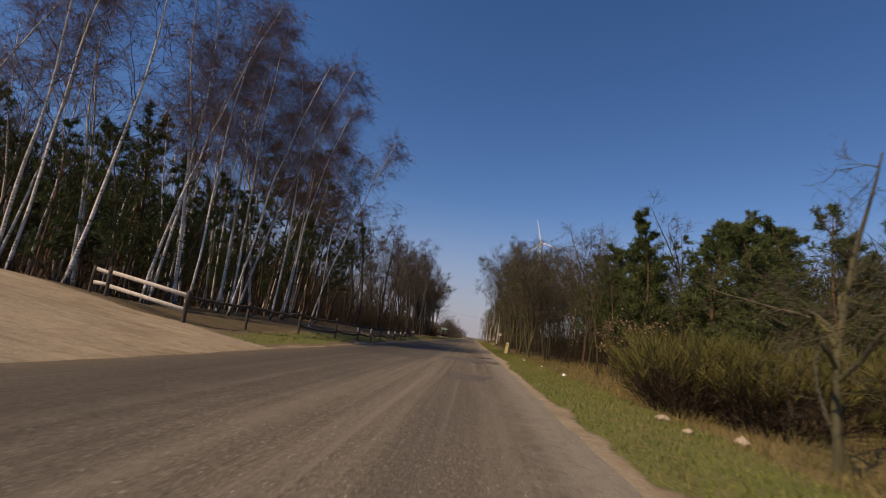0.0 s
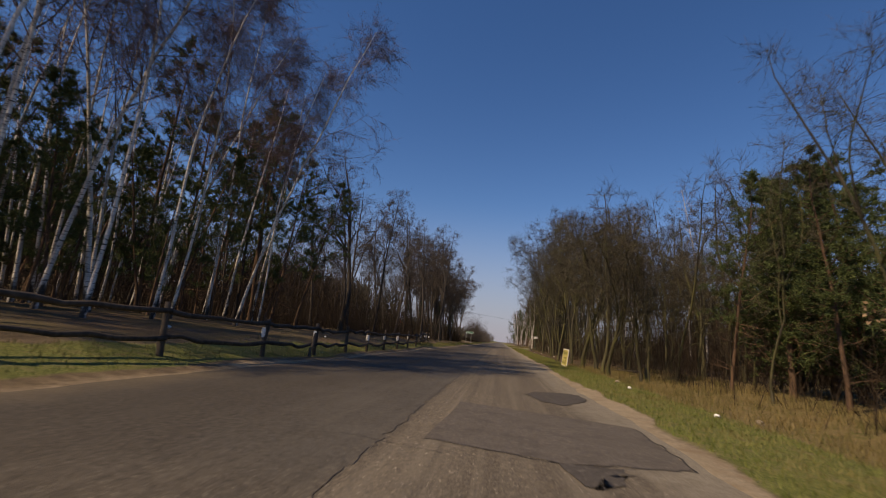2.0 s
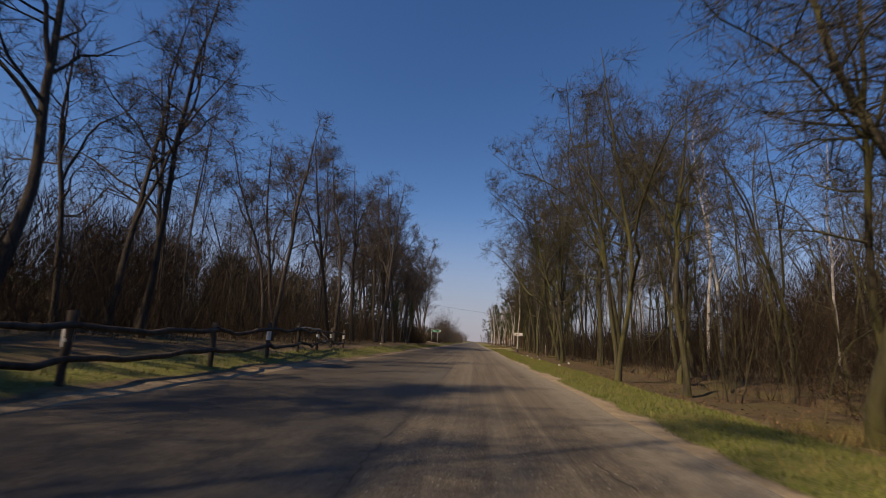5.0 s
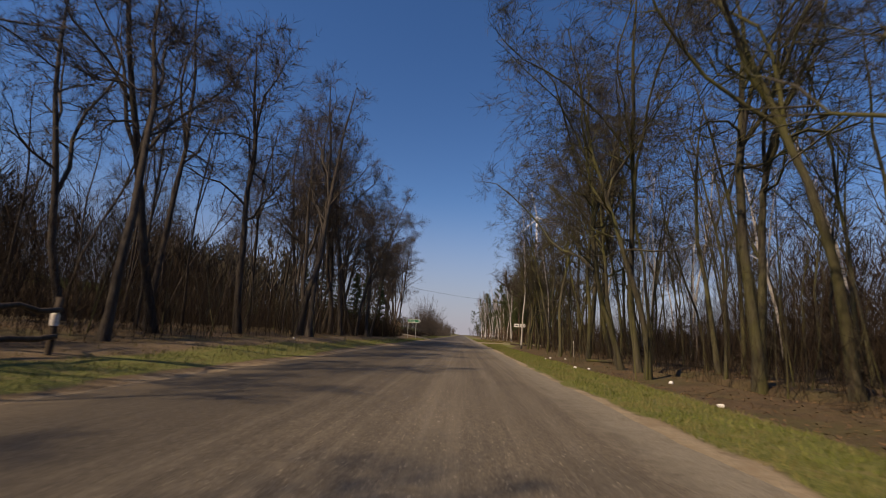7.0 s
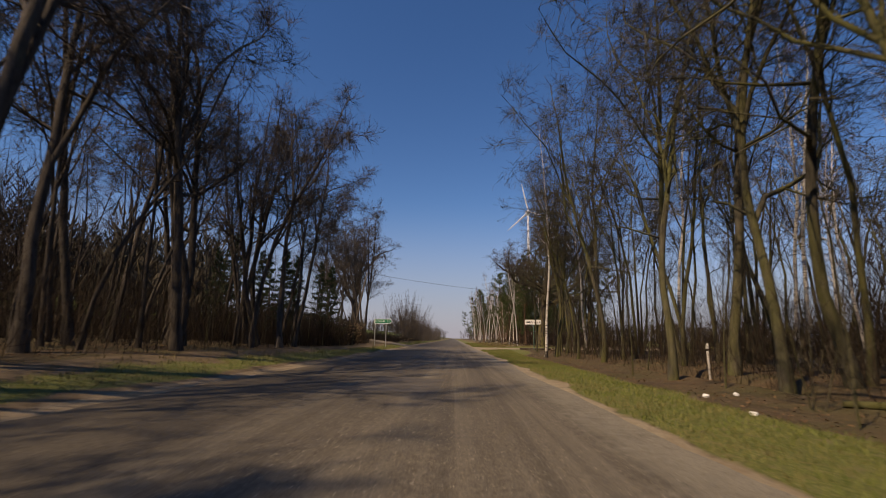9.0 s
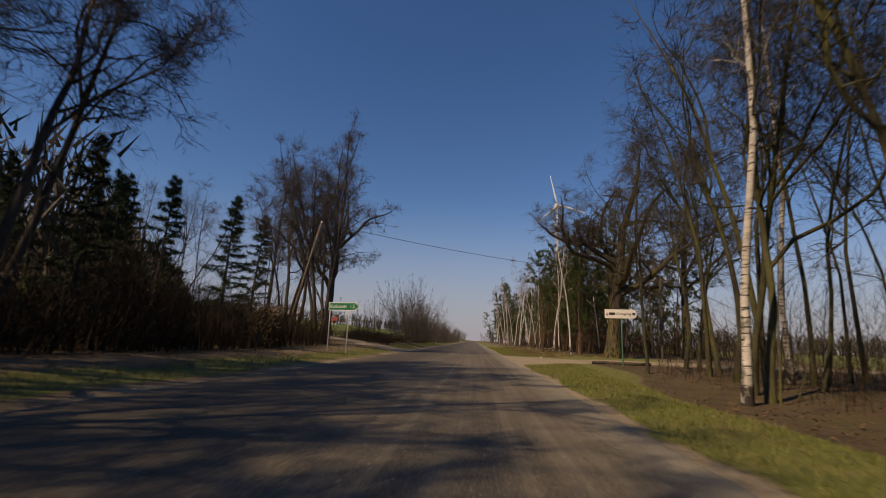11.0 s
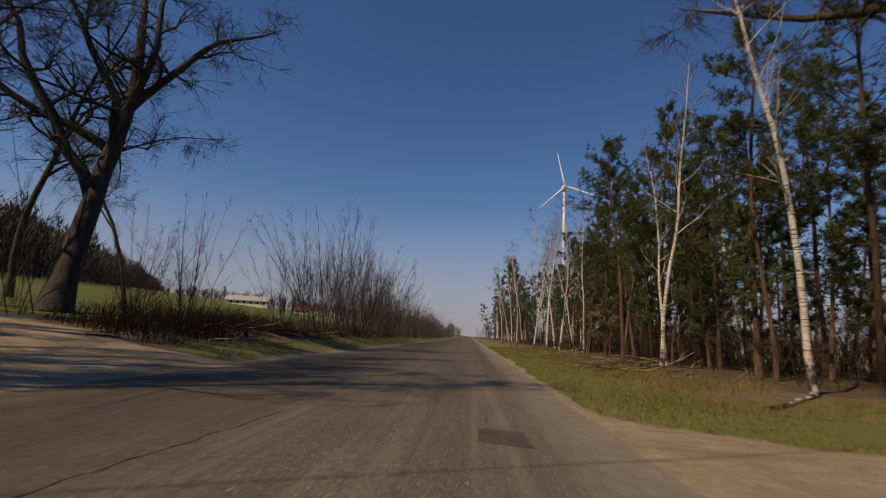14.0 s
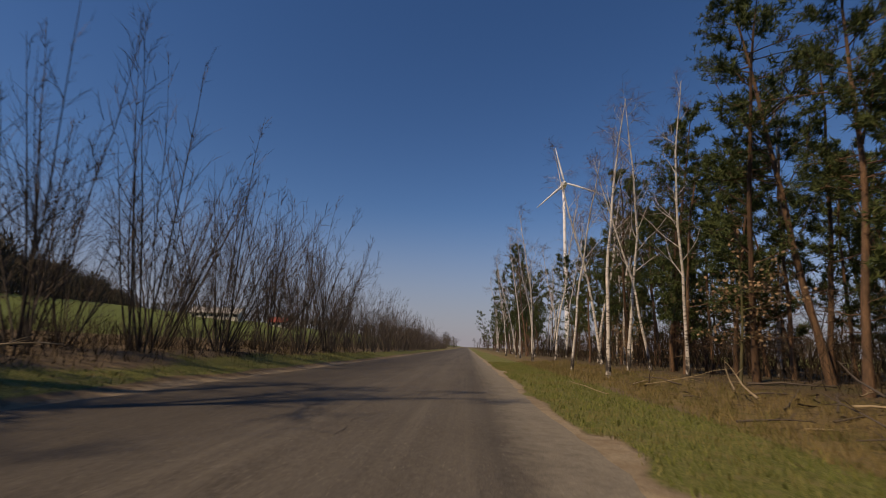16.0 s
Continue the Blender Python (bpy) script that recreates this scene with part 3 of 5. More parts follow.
def pine_tree(rng, tall, radius, crown, reach, limbs=30, bushy=False, tufts=7, needle=0.2, wide=0.012, sprays=9, each=6):
    trunk, needles = Shape(), Shape()
    path = bend(rng, (0, 0, -0.1), (rng.normal(0, 0.04), rng.normal(0, 0.04), 1), tall, 10, 0.035, 0.02)
    u = np.linspace(0, 1, 11)
    trunk.tube(path, radius * (1 - u) ** 0.7 * (1 + 0.4 * np.exp(-u * tall / 0.4)) + 0.014, 8)
    for k in range(limbs):
        q = crown + (1 - crown) * ((k + rng.uniform(0, 1)) / limbs)
        at, way = along(path, min(q, 0.99))
        rel = (q - crown) / (1 - crown)
        size = reach * (math.sin(math.pi * (0.22 + 0.7 * rel)) if not bushy else (1.05 - 0.85 * rel)) * (rng.uniform(0.8, 1.1) if bushy else rng.uniform(0.55, 1.15))
        limb = bend(rng, at, fork(rng, way, rng.uniform(55, 88)), size, 4, 0.15, 0.1)
        r = max(0.012, size * 0.013)
        if wide > 0.018:
            trunk.ribbon(rng, limb, r)
        else:
            trunk.tube(limb, [r, r * 0.8, r * 0.6, r * 0.4, r * 0.2], 3)
        for _ in range(sprays):
            v = rng.uniform(0.12 if bushy else 0.3, 1.0)
            a2, w2 = along(limb, v)
            b = bend(rng, a2, fork(rng, w2, rng.uniform(25, 70)), size * rng.uniform(0.15, 0.42), 1, 0.15, 0.14)
            trunk.spike(rng, b[0], unit(b[1] - b[0]), size * 0.3, r * 0.5)
            for _ in range(tufts):
                a3, w3 = along(b, rng.uniform(0.1, 1.0))
                tuft(rng, needles, a3 + rng.normal(0, 0.05, 3), unit(w3 + np.array((0, 0, 0.4))), each, needle, wide, 0.95)
    if not bushy:
        for _ in range(22):
            at, way = along(path, rng.uniform(0.08, crown + 0.1))
            stub = bend(rng, at, fork(rng, way, rng.uniform(65, 95)), reach * rng.uniform(0.3, 0.85), 3, 0.2, -0.02)
            trunk.ribbon(rng, stub, 0.014)
            for _ in range(6):
                a2, w2 = along(stub, rng.uniform(0.2, 1.0))
                trunk.spike(rng, a2, fork(rng, w2, rng.uniform(30, 70)), reach * rng.uniform(0.12, 0.35), 0.008)
    return trunk, needles


def spruce_tree(rng, tall, radius):
    trunk, needles = Shape(), Shape()
    path = bend(rng, (0, 0, -0.1), (0.02, 0, 1), tall, 8, 0.015, 0.02)
    trunk.tube(path, radius * (1 - np.linspace(0, 1, 9)) ** 0.9 + 0.01, 7)
    for k in range(64):
        q = 0.06 + 0.93 * (k / 64) ** 0.85
        at, way = along(path, min(q, 0.99))
        size = tall * 0.24 * (1.04 - q) * rng.uniform(0.75, 1.1)
        limb = bend(rng, at, fork(rng, way, rng.uniform(82, 105)), size, 4, 0.06, 0.05)
        trunk.tube(limb, [0.02, 0.016, 0.012, 0.008, 0.004], 3)
        for v in np.linspace(0.12, 1.0, 11):
            a2, w2 = along(limb, v)
            for _ in range(2):
                tuft(rng, needles, a2, unit(fork(rng, w2, 50) + np.array((0, 0, -0.35))), 7, 0.34, 0.02, 0.55)
    return trunk, needles


def stem_clump(rng, stems, tall, spread, twigs_each, width=0.02, start=0.35):
    """Many slim stems from one stool, with side shoots."""
    wood, fine = [], Shape()
    for _ in range(stems):
        stem = Shape()
        wood.append(stem)
        a = rng.uniform(0, 2 * math.pi)
        out = rng.uniform(0.05, 1) * spread
        s = bend(rng, (0.16 * math.cos(a) * rng.uniform(0, 2), 0.16 * math.sin(a) * rng.uniform(0, 2), -0.05), (out * math.cos(a), out * math.sin(a), 1), tall * rng.uniform(0.6, 1.05), 6, 0.035, 0.015)
        r = width * rng.uniform(0.6, 1.2)
        stem.tube(s, r * np.array((1, 0.86, 0.72, 0.58, 0.44, 0.3, 0.16)), 5)
        for _ in range(twigs_each):
            u = rng.uniform(start, 1.0)
            at, way = along(s, u)
            size = tall * rng.uniform(0.08, 0.26) * (1.3 - u)
            t = bend(rng, at, fork(rng, way, rng.uniform(18, 46)), size, 3, 0.07, 0.04)
            fine.ribbon(rng, t, 0.0065)
            for _ in range(5):
                a2, w2 = along(t, rng.uniform(0.1, 0.95))
                fine.spike(rng, a2, fork(rng, w2, rng.uniform(18, 45)), max(size, 0.4) * rng.uniform(0.25, 0.6), 0.0045)
    return wood, fine


def broom_bush(rng, tall):
    """Brown woody stems with dead side shoots below, fresh green tips on top."""
    fine, wood = Shape(), Shape()
    for _ in range(70):
        a, out = rng.uniform(0, 2 * math.pi), rng.uniform(0.1, 1.0)
        s = bend(rng, (0.45 * math.cos(a) * rng.uniform(0, 1.5), 0.45 * math.sin(a) * rng.uniform(0, 1.5), -0.05), (out * math.cos(a), out * math.sin(a), 1), tall * rng.uniform(0.5, 0.92), 3, 0.12, 0.03)
        wood.tube(s, [0.011, 0.008, 0.006, 0.003], 3)
        for _ in range(22):
            at, way = along(s, rng.uniform(0.1, 0.85))
            wood.spike(rng, at, fork(rng, way, rng.uniform(20, 60)), tall * rng.uniform(0.1, 0.26), 0.006)
        for _ in range(26):
            at, way = along(s, rng.uniform(0.62, 1.0))
            fine.spike(rng, at, unit(fork(rng, way, rng.uniform(8, 45)) + np.array((0, 0, 0.3))), tall * rng.uniform(0.08, 0.24), 0.007)
    return wood, fine


def add_leaves(rng, shape, paths, count, size):
    """Dry leaves that hang on along some twigs."""
    for _ in range(count):
        at, way = along(pick(rng, paths), rng.uniform(0.3, 1.0))
        at = at + rng.normal(0, 0.12, 3)
        d, s = unit(rng.normal(0, 1, 3) - np.array((0, 0, 0.5))), unit(rng.normal(0, 1, 3))
        s = unit(s - d * np.dot(s, d))
        shape.face(at, at + d * size * 0.5 + s * size * 0.32, at + d * size, at + d * size * 0.5 - s * size * 0.32)


def leafy_sapling(rng, tall, leaves):
    """A young oak that keeps its dry leaves through the winter."""
    trunk, crown, paths, branches = Shape(), Shape(), [], []
    stem = bend(rng, (0, 0, -0.05), (0.05, 0, 1), tall, 7, 0.06, 0.03)
    trunk.tube(stem, np.linspace(0.05, 0.012, 8), 6)
    for _ in range(22):
        at, way = along(stem, rng.uniform(0.2, 0.98))
        b = bend(rng, at, fork(rng, way, rng.uniform(55, 85)), rng.uniform(0.5, 1.5), 4, 0.12, 0.03)
        branch = Shape()
        branch.tube(b, [0.014, 0.011, 0.008, 0.006, 0.003], 3)
        branches.append(branch)
        paths.append(b)
    add_leaves(rng, crown, paths, leaves, 0.11)
    return trunk, branches, crown


def grow_patterns():
    rng = np.random.default_rng(7)
    kinds = {}
    kinds["forest"] = [tree_thing("forest_tree", "tall bare deciduous tree with green-tinged bark at the forest edge", "tree", "roadside forest trees",
                                  bare_tree(rng, t, r, {**FOREST, "crown": c, "reach": q}), (BARK_FOREST, TWIG_FOREST))
                       for t, r, c, q in ((17, 0.075, 0.4, 0.19), (19, 0.092, 0.36, 0.2), (15, 0.065, 0.33, 0.2), (20, 0.11, 0.3, 0.23), (18, 0.07, 0.42, 0.17), (16, 0.085, 0.24, 0.22))]
    kinds["edge"] = [tree_thing("forest_tree", "tall bare roadside tree with crooked limbs and mossy green-tinged bark", "tree", "crooked roadside trees",
                                bare_tree(np.random.default_rng(seed), t, r, {**EDGE, "crown": c, "reach": q}), (BARK_FOREST, TWIG_FOREST))
                     for t, r, c, q, seed in ((17, 0.115, 0.36, 0.26, 101), (18, 0.13, 0.3, 0.29, 102), (16, 0.105, 0.28, 0.27, 103), (18, 0.14, 0.34, 0.3, 104), (17, 0.12, 0.26, 0.25, 105), (18.5, 0.1, 0.38, 0.24, 106))]
    kinds["scrub"] = [tree_thing("forest_tree", "low branchy bare tree with a crooked trunk and dense twigs", "tree", "branchy roadside trees",
                                 bare_tree(np.random.default_rng(seed), t, r, {**EDGE, "limbs": 13, "leaders": 2, "split": (0.16, 0.4), "crown": c, "reach": 0.29, "branches": 6, "twigs": 6, "fine": 4, "twig_length": 0.7, "twig_width": 0.0085, "sway": 0.08, "stout": 0.026}), (BARK_FOREST, TWIG_FOREST))
                      for t, r, c, seed in ((10, 0.085, 0.2, 111), (9.5, 0.075, 0.16, 112), (10.5, 0.095, 0.24, 113), (9, 0.07, 0.18, 114))]
    kinds["dark"] = [tree_thing("forest_tree", "tall bare deciduous tree with dark bark at the shaded forest edge", "tree", "shaded forest trees",
                                bare_tree(rng, t, r, {**EDGE, "leaders": 2, "crown": c, "reach": q, "angle": (34, 78), "wander": 0.34, "twig_width": 0.012}), (BARK_SHADED, TWIG_BARE))
                     for t, r, c, q in ((18, 0.165, 0.36, 0.22), (19, 0.19, 0.34, 0.24), (16, 0.13, 0.38, 0.22), (17, 0.17, 0.3, 0.25), (18, 0.145, 0.4, 0.2))]
    kinds["thorn"] = [tree_thing("hawthorn_tree", "small crooked bare tree with grey lichened branches", "tree", "",
                                 bare_tree(np.random.default_rng(31), 4.9, 0.05, {**OAK, "limbs": 8, "leaders": 5, "split": (0.1, 0.4), "parting": (20, 55), "crown": 0.12, "reach": 0.3, "branches": 4, "twigs": 4, "fine": 3, "twig_length": 0.5, "twig_width": 0.005, "stout": 0.014, "wander": 0.3, "sides": 8}), (BARK_FOREST, TWIG_FOREST))]
    kinds["deep"] = [tree_thing("forest_tree", "slender bare tree inside the wood", "tree", "trees inside the wood",
                                bare_tree(rng, t, r, {**DEEP, "crown": c}), (BARK_FOREST, TWIG_FOREST))
                     for t, r, c in ((17, 0.1, 0.42), (15, 0.08, 0.36), (18, 0.12, 0.45), (14, 0.07, 0.3))]
    kinds["deep_dark"] = [tree_thing("forest_tree", "slender dark bare tree inside the wood", "tree", "dark trees inside the wood",
                                     bare_tree(rng, t, r, {**DEEP, "crown": c}), (BARK_SHADED, TWIG_BARE))
                          for t, r, c in ((18, 0.1, 0.4), (16, 0.08, 0.34), (19, 0.12, 0.44), (15, 0.07, 0.3))]
    kinds["birch"] = [tree_thing("birch_tree", "tall leaning birch with white bark and fine hanging twigs", "tree", "birches behind the fence",
                                 bare_tree(rng, t, r, {**BIRCH, "crown": c}, 1, True), (BARK_BIRCH, TWIG_BIRCH))
                      for t, r, c in ((18, 0.058, 0.36), (19, 0.068, 0.32), (17, 0.052, 0.4), (20, 0.062, 0.38))]
    kinds["deep_birch"] = [tree_thing("birch_tree", "slender pale birch inside the wood", "tree", "birches inside the wood",
                                      bare_tree(rng, t, r, {**BIRCH, "crown": c, "plain": True, "limbs": 12, "branches": 5, "twigs": 5, "fine": 2, "twig_width": 0.014, "sides": 6}, 1, True), (BARK_BIRCH, TWIG_BIRCH))
                           for t, r, c in ((17, 0.08, 0.42), (16, 0.07, 0.38), (18, 0.09, 0.45))]
    kinds["slim_birch"] = [tree_thing("birch_tree", "slim birch with white bark and few bare branches", "tree", "birches among pines",
                                      bare_tree(rng, t, r, {**SLIM, "crown": c}, 1), (BARK_BIRCH, TWIG_BIRCH))
                           for t, r, c in ((12.5, 0.066, 0.33), (13, 0.072, 0.4), (11.5, 0.055, 0.38), (12.5, 0.062, 0.28))]
    kinds["oak"] = [tree_thing("oak_tree", "broad old oak with gnarled limbs and a mossy furrowed trunk", "tree", "roadside oaks",
                               bare_tree(np.random.default_rng(seed), t, r, p), (BARK_OAK, TWIG_BARE))
                    for t, r, p, seed in ((16, 0.46, OAK, 1), (14, 0.32, {**OAK, "leaders": 4, "reach": 0.25}, 7))]
    kinds["dark_oak"] = [tree_thing("oak_tree", "broad bare oak with dark crooked limbs beside the field", "tree", "roadside oaks",
                                    bare_tree(np.random.default_rng(6), 13.5, 0.33, {**OAK, "split": (0.22, 0.55), "reach": 0.26, "leaders": 5, "limbs": 9, "branches": 7, "twigs": 6}), (BARK_SHADED, TWIG_BARE))]
    kinds["multi"] = [tree_thing("lime_tree", "big bare tree of several upright dark stems from one root", "tree", "roadside trees",
                                 bare_tree(np.random.default_rng(16), 17, 0.125, MULTI, 6), (BARK_SHADED, TWIG_BARE))]
    kinds["pine"] = [tree_thing("pine_tree", "tall pine with a reddish trunk and clumped green needles", "tree", "roadside pines",
                                pine_tree(rng, t, r, c, q, 40, False, 8, 0.2, 0.013, 10, 6), (BARK_PINE, NEEDLE_PINE))
                     for t, r, c, q in ((12, 0.085, 0.4, 2.2), (13.5, 0.095, 0.34, 2.5), (11, 0.075, 0.28, 2.1), (14, 0.1, 0.42, 2.8))]
    kinds["deep_pine"] = [tree_thing("pine_tree", "dark pine deep inside the stand", "tree", "pines inside the stand",
                                     pine_tree(rng, t, r, c, q, 34, False, 6, 0.3, 0.02, 7, 5), (BARK_PINE, NEEDLE_PINE))
                          for t, r, c, q in ((12, 0.08, 0.2, 2.1), (13, 0.085, 0.16, 2.2), (11, 0.075, 0.12, 1.9))]
    kinds["young_pine"] = [tree_thing("pine_tree", "bushy young pine, green down to the ground", "tree", "young pines",
                                      pine_tree(rng, t, 0.1, 0.08, q, 72, True, 7, 0.25, 0.016, 10, 5), (BARK_PINE, NEEDLE_PINE))
                           for t, q in ((8.0, 2.6), (9.0, 2.3))]
    kinds["spruce"] = [tree_thing("spruce_tree", "dark narrow spruce with drooping branches", "tree", "spruces",
                                  spruce_tree(rng, 9, 0.12), (BARK_SHADED, NEEDLE_SPRUCE))]
    kinds["shrub"] = [tree_thing("hazel_shrub", "bare shrub of many slender upright stems", "shrub", "roadside shrubs",
                                 stem_clump(rng, n, t, sp, 20, 0.021, 0.2), (BARK_SHADED, TWIG_BARE), ("stem", "crown"))
                      for n, t, sp in ((13, 6.4, 0.62), (11, 6.0, 0.5), (14, 5.4, 0.7), (10, 6.8, 0.45))]
    kinds["sapling"] = [tree_thing("sapling", "thin bare sapling on the forest floor", "sapling", "forest saplings",
                                   stem_clump(rng, n, t, 0.25, 14, 0.018, 0.25), (BARK_FOREST, TWIG_FOREST), ("stem", "crown"))
                        for n, t in ((1, 4.5), (2, 3.6), (1, 5.5), (3, 3.0))]
    kinds["leafy"] = [tree_thing("oak_sapling", "young oak still holding dry copper-brown leaves", "sapling", "leafy saplings",
                                 leafy_sapling(rng, t, n), (BARK_FOREST, BARK_FOREST, DRY_LEAF), ("trunk", "branch", "crown"), ("", "", "dry copper-brown leaves")) for t, n in ((3.2, 420), (2.4, 260))]
    kinds["broom"] = [tree_thing("broom_bush", "dense bush of thin olive-green stems above brown wood", "bush", "bushes by the verge",
                                 broom_bush(rng, t), (BRUSH, BROOM), ("stem", "crown")) for t in (2.0, 1.7)]
    return kinds


KINDS = grow_patterns()
rng = np.random.default_rng(21)


def plant(kind, x, y, size=1.0, turn=None, which=None, tilt=None, label=""):
    ob = KINDS[kind][which] if which is not None else pick(rng, KINDS[kind])
    turn = rng.uniform(0, 360) if turn is None else turn
    tilt = (rng.normal(0, 1.5), rng.normal(0, 1.5)) if tilt is None else tilt
    return place(ob, x, y, turn, size * rng.uniform(0.94, 1.06), tilt, label)


def scatter(kind, count, x0, x1, y0, y1, gap, small=0.85, big=1.1, lean=(0, 0)):
    """Plants of a kind spread over a stretch, no two closer than gap."""
    spots = []
    for _ in range(count * 30):
        if len(spots) >= count:
            break
        x, y = rng.uniform(x0, x1), rng.uniform(y0, y1)
        if on_lane(x, y) < 0.1 and all((x - a) ** 2 + (y - b) ** 2 > gap * gap for a, b in spots):
            spots.append((x, y))
    for x, y in spots:
        plant(kind, x, y, rng.uniform(small, big), tilt=(lean[0] + rng.normal(0, 2.0), lean[1] + rng.normal(0, 2.0)))


# ---- trees on the side of the fence ----
for x, y, w, s in ((-14.0, 19.5, 1, 1.0), (-12.6, 20.6, 0, 0.98), (-15.5, 22.0, 3, 1.02), (-12.0, 23.2, 2, 1.0), (-13.2, 25.5, 0, 1.05), (-11.6, 27.4, 3, 0.95), (-14.2, 28.3, 1, 1.0), (-12.4, 31.0, 2, 1.04),
                   (-13.6, 33.5, 3, 0.97), (-12.2, 36.0, 1, 0.95), (-14.5, 37.2, 0, 1.0), (-13.0, 39.5, 2, 1.0), (-18.5, 17.5, 0, 1.0), (-21.5, 19.5, 3, 1.0), (-24.0, 16.5, 1, 1.0), (-16.8, 25.0, 2, 1.0), (-17.0, 31.0, 0, 1.0), (-16.0, 35.5, 1, 1.0)):
    plant("birch", x, y, s * 0.95, rng.uniform(-30, 30), w, (rng.normal(0, 1.5), 3.0 + rng.normal(0, 2.0)))
scatter("deep_birch", 46, -38, -14, 17, 48, 1.7, 0.82, 1.02, (0, 2))
for x, y, w, s in ((-15.5, 43.0, 1, 1.05), (-17.5, 45.5, 3, 1.1), (-19.5, 42.0, 0, 1.1), (-14.6, 47.5, 2, 1.0), (-21.0, 47.0, 1, 1.1), (-18.0, 50.5, 3, 1.0), (-13.6, 41.2, 2, 0.74), (-14.9, 35.2, 2, 0.8), (-15.4, 29.6, 2, 0.75), (-15.8, 24.0, 2, 0.75), (-15.8, 39.4, 1, 0.72)):
    plant("pine", x, y, s, which=w)
scatter("deep_pine", 40, -42, -18, 14, 52, 2.4, 0.75, 1.1)
scatter("deep_pine", 14, -22, -15, 18, 36, 2.2, 0.55, 0.72)
for x, y, w, s in ((-14.0, 57.0, 0, 0.76), (-16.5, 62.0, 1, 0.78), (-11.5, 65.5, 3, 0.8), (-18.5, 59.5, 3, 0.78), (-13.6, 69.0, 2, 0.85), (-9.6, 71.0, 2, 0.86), (-11.4, 75.6, 0, 0.9), (-12.9, 77.4, 4, 0.92), (-11.0, 81.1, 3, 0.95), (-10.1, 86.9, 1, 0.95),
                   (-9.2, 86.0, 4, 0.98), (-10.8, 90.0, 0, 0.95), (-9.6, 94.5, 3, 0.92), (-12.0, 98.0, 1, 0.95), (-9.9, 101.0, 2, 0.9), (-11.2, 104.8, 0, 0.88), (-9.6, 106.2, 4, 0.8), (-13.6, 107.4, 3, 0.88), (-10.8, 109.2, 2, 0.9), (-15.6, 103.6, 1, 0.9), (-12.4, 106.0, 1, 0.86), (-9.4, 103.4, 3, 0.86), (-14.2, 109.8, 0, 0.84), (-12.0, 110.6, 4, 0.8), (-16.2, 110.5, 3, 0.7), (-12.5, 51.0, 1, 0.8), (-10.8, 54.5, 4, 0.75), (-11.2, 97.4, 1, 0.9), (-13.4, 100.5, 3, 0.9), (-12.6, 93.6, 4, 0.9)):
    plant("dark", x, y, s, which=w, tilt=(rng.normal(0, 1.5), rng.normal(3.5, 2.0)))
scatter("dark", 4, -18, -12, 72, 112, 4.0, 0.8, 0.95)
scatter("deep_dark", 8, -38, -18, 48, 70, 2.0, 0.75, 1.0)
scatter("deep_dark", 38, -36, -12, 70, 110, 1.9, 0.62, 0.9)
scatter("deep_dark", 10, -16, -10.8, 90, 104, 1.5, 0.6, 0.8)
scatter("sapling", 42, -16, -8.8, 60, 118, 1.0, 0.8, 1.5)

# ---- trees across the road, up to the turning ----
for x, y, w, s in ((11.0, 17.5, 0, 0.8), (13.8, 20.5, 1, 0.8), (9.8, 27.2, 1, 1.0), (12.6, 25.5, 0, 1.05), (15.8, 26.5, 1, 0.95), (19.0, 31.5, 0, 1.25), (15.0, 15.5, 1, 0.72), (18.5, 22.0, 0, 0.95), (10.4, 34.4, 0, 0.9), (11.9, 36.6, 1, 1.0), (12.8, 34.6, 0, 1.15), (14.4, 38.5, 1, 1.15), (16.4, 33.2, 1, 1.2)):
    plant("young_pine", x, y, s, which=w)
scatter("deep_pine", 16, 12, 34, 12, 36, 2.6, 0.65, 0.85)
plant("pine", 9.0, 29.5, 0.75, which=2)
plant("forest", 6.9, 24.7, 0.5, which=5)
plant("forest", 8.2, 31.5, 0.55, which=2)
for x, y, w, s in ((6.3, 38.4, 1, 0.42), (6.7, 38.9, 4, 0.42), (5.3, 40.2, 2, 0.44), (5.5, 42.6, 0, 0.5), (5.9, 46.4, 4, 0.55), (5.3, 47.6, 2, 0.55), (8.9, 51.4, 1, 0.73), (5.5, 54, 0, 0.73),
                   (5, 58.6, 4, 0.82), (9, 61.5, 3, 0.92), (7.2, 66, 1, 0.97), (8.9, 71, 0, 1.08), (8.3, 73.7, 3, 1.19), (10.4, 77, 3, 1.08), (6.8, 79.1, 1, 1.08), (6.8, 81.2, 4, 1.08), (6.3, 76.8, 2, 1.08), (8, 85.6, 0, 1.08),
                   (9.1, 90.2, 1, 1.08), (7.8, 90.6, 4, 1.08), (6.7, 94.2, 0, 1.08), (8.9, 94.6, 3, 1.13), (10.2, 101, 1, 1.08), (7.6, 104, 2, 1.03), (9, 109, 5, 1.03), (7.4, 113.5, 0, 0.95), (8.7, 116.8, 1, 0.95), (6.9, 119.9, 5, 0.75), (9.9, 120.4, 3, 0.85), (10.6, 125, 1, 0.85), (11.8, 126.2, 0, 0.85)):
    if y < 50:
        plant("scrub", x, y, s * 2.0, which=w % 4, tilt=(rng.normal(0, 2.5), rng.normal(2.5, 2.0)))
    else:
        plant("edge", x, y, s * (0.82 if y > 112 else 0.92 if y < 86 else 0.98), which=w, tilt=(rng.normal(0, 1.5), rng.normal(3.5, 1.5)))
scatter("scrub", 10, 6.6, 15, 38, 62, 1.6, 0.9, 1.15)
scatter("deep", 18, 8.0, 16, 37, 62, 1.2, 0.5, 0.68)
scatter("deep", 22, 16, 36, 34, 62, 1.8, 0.55, 0.75)
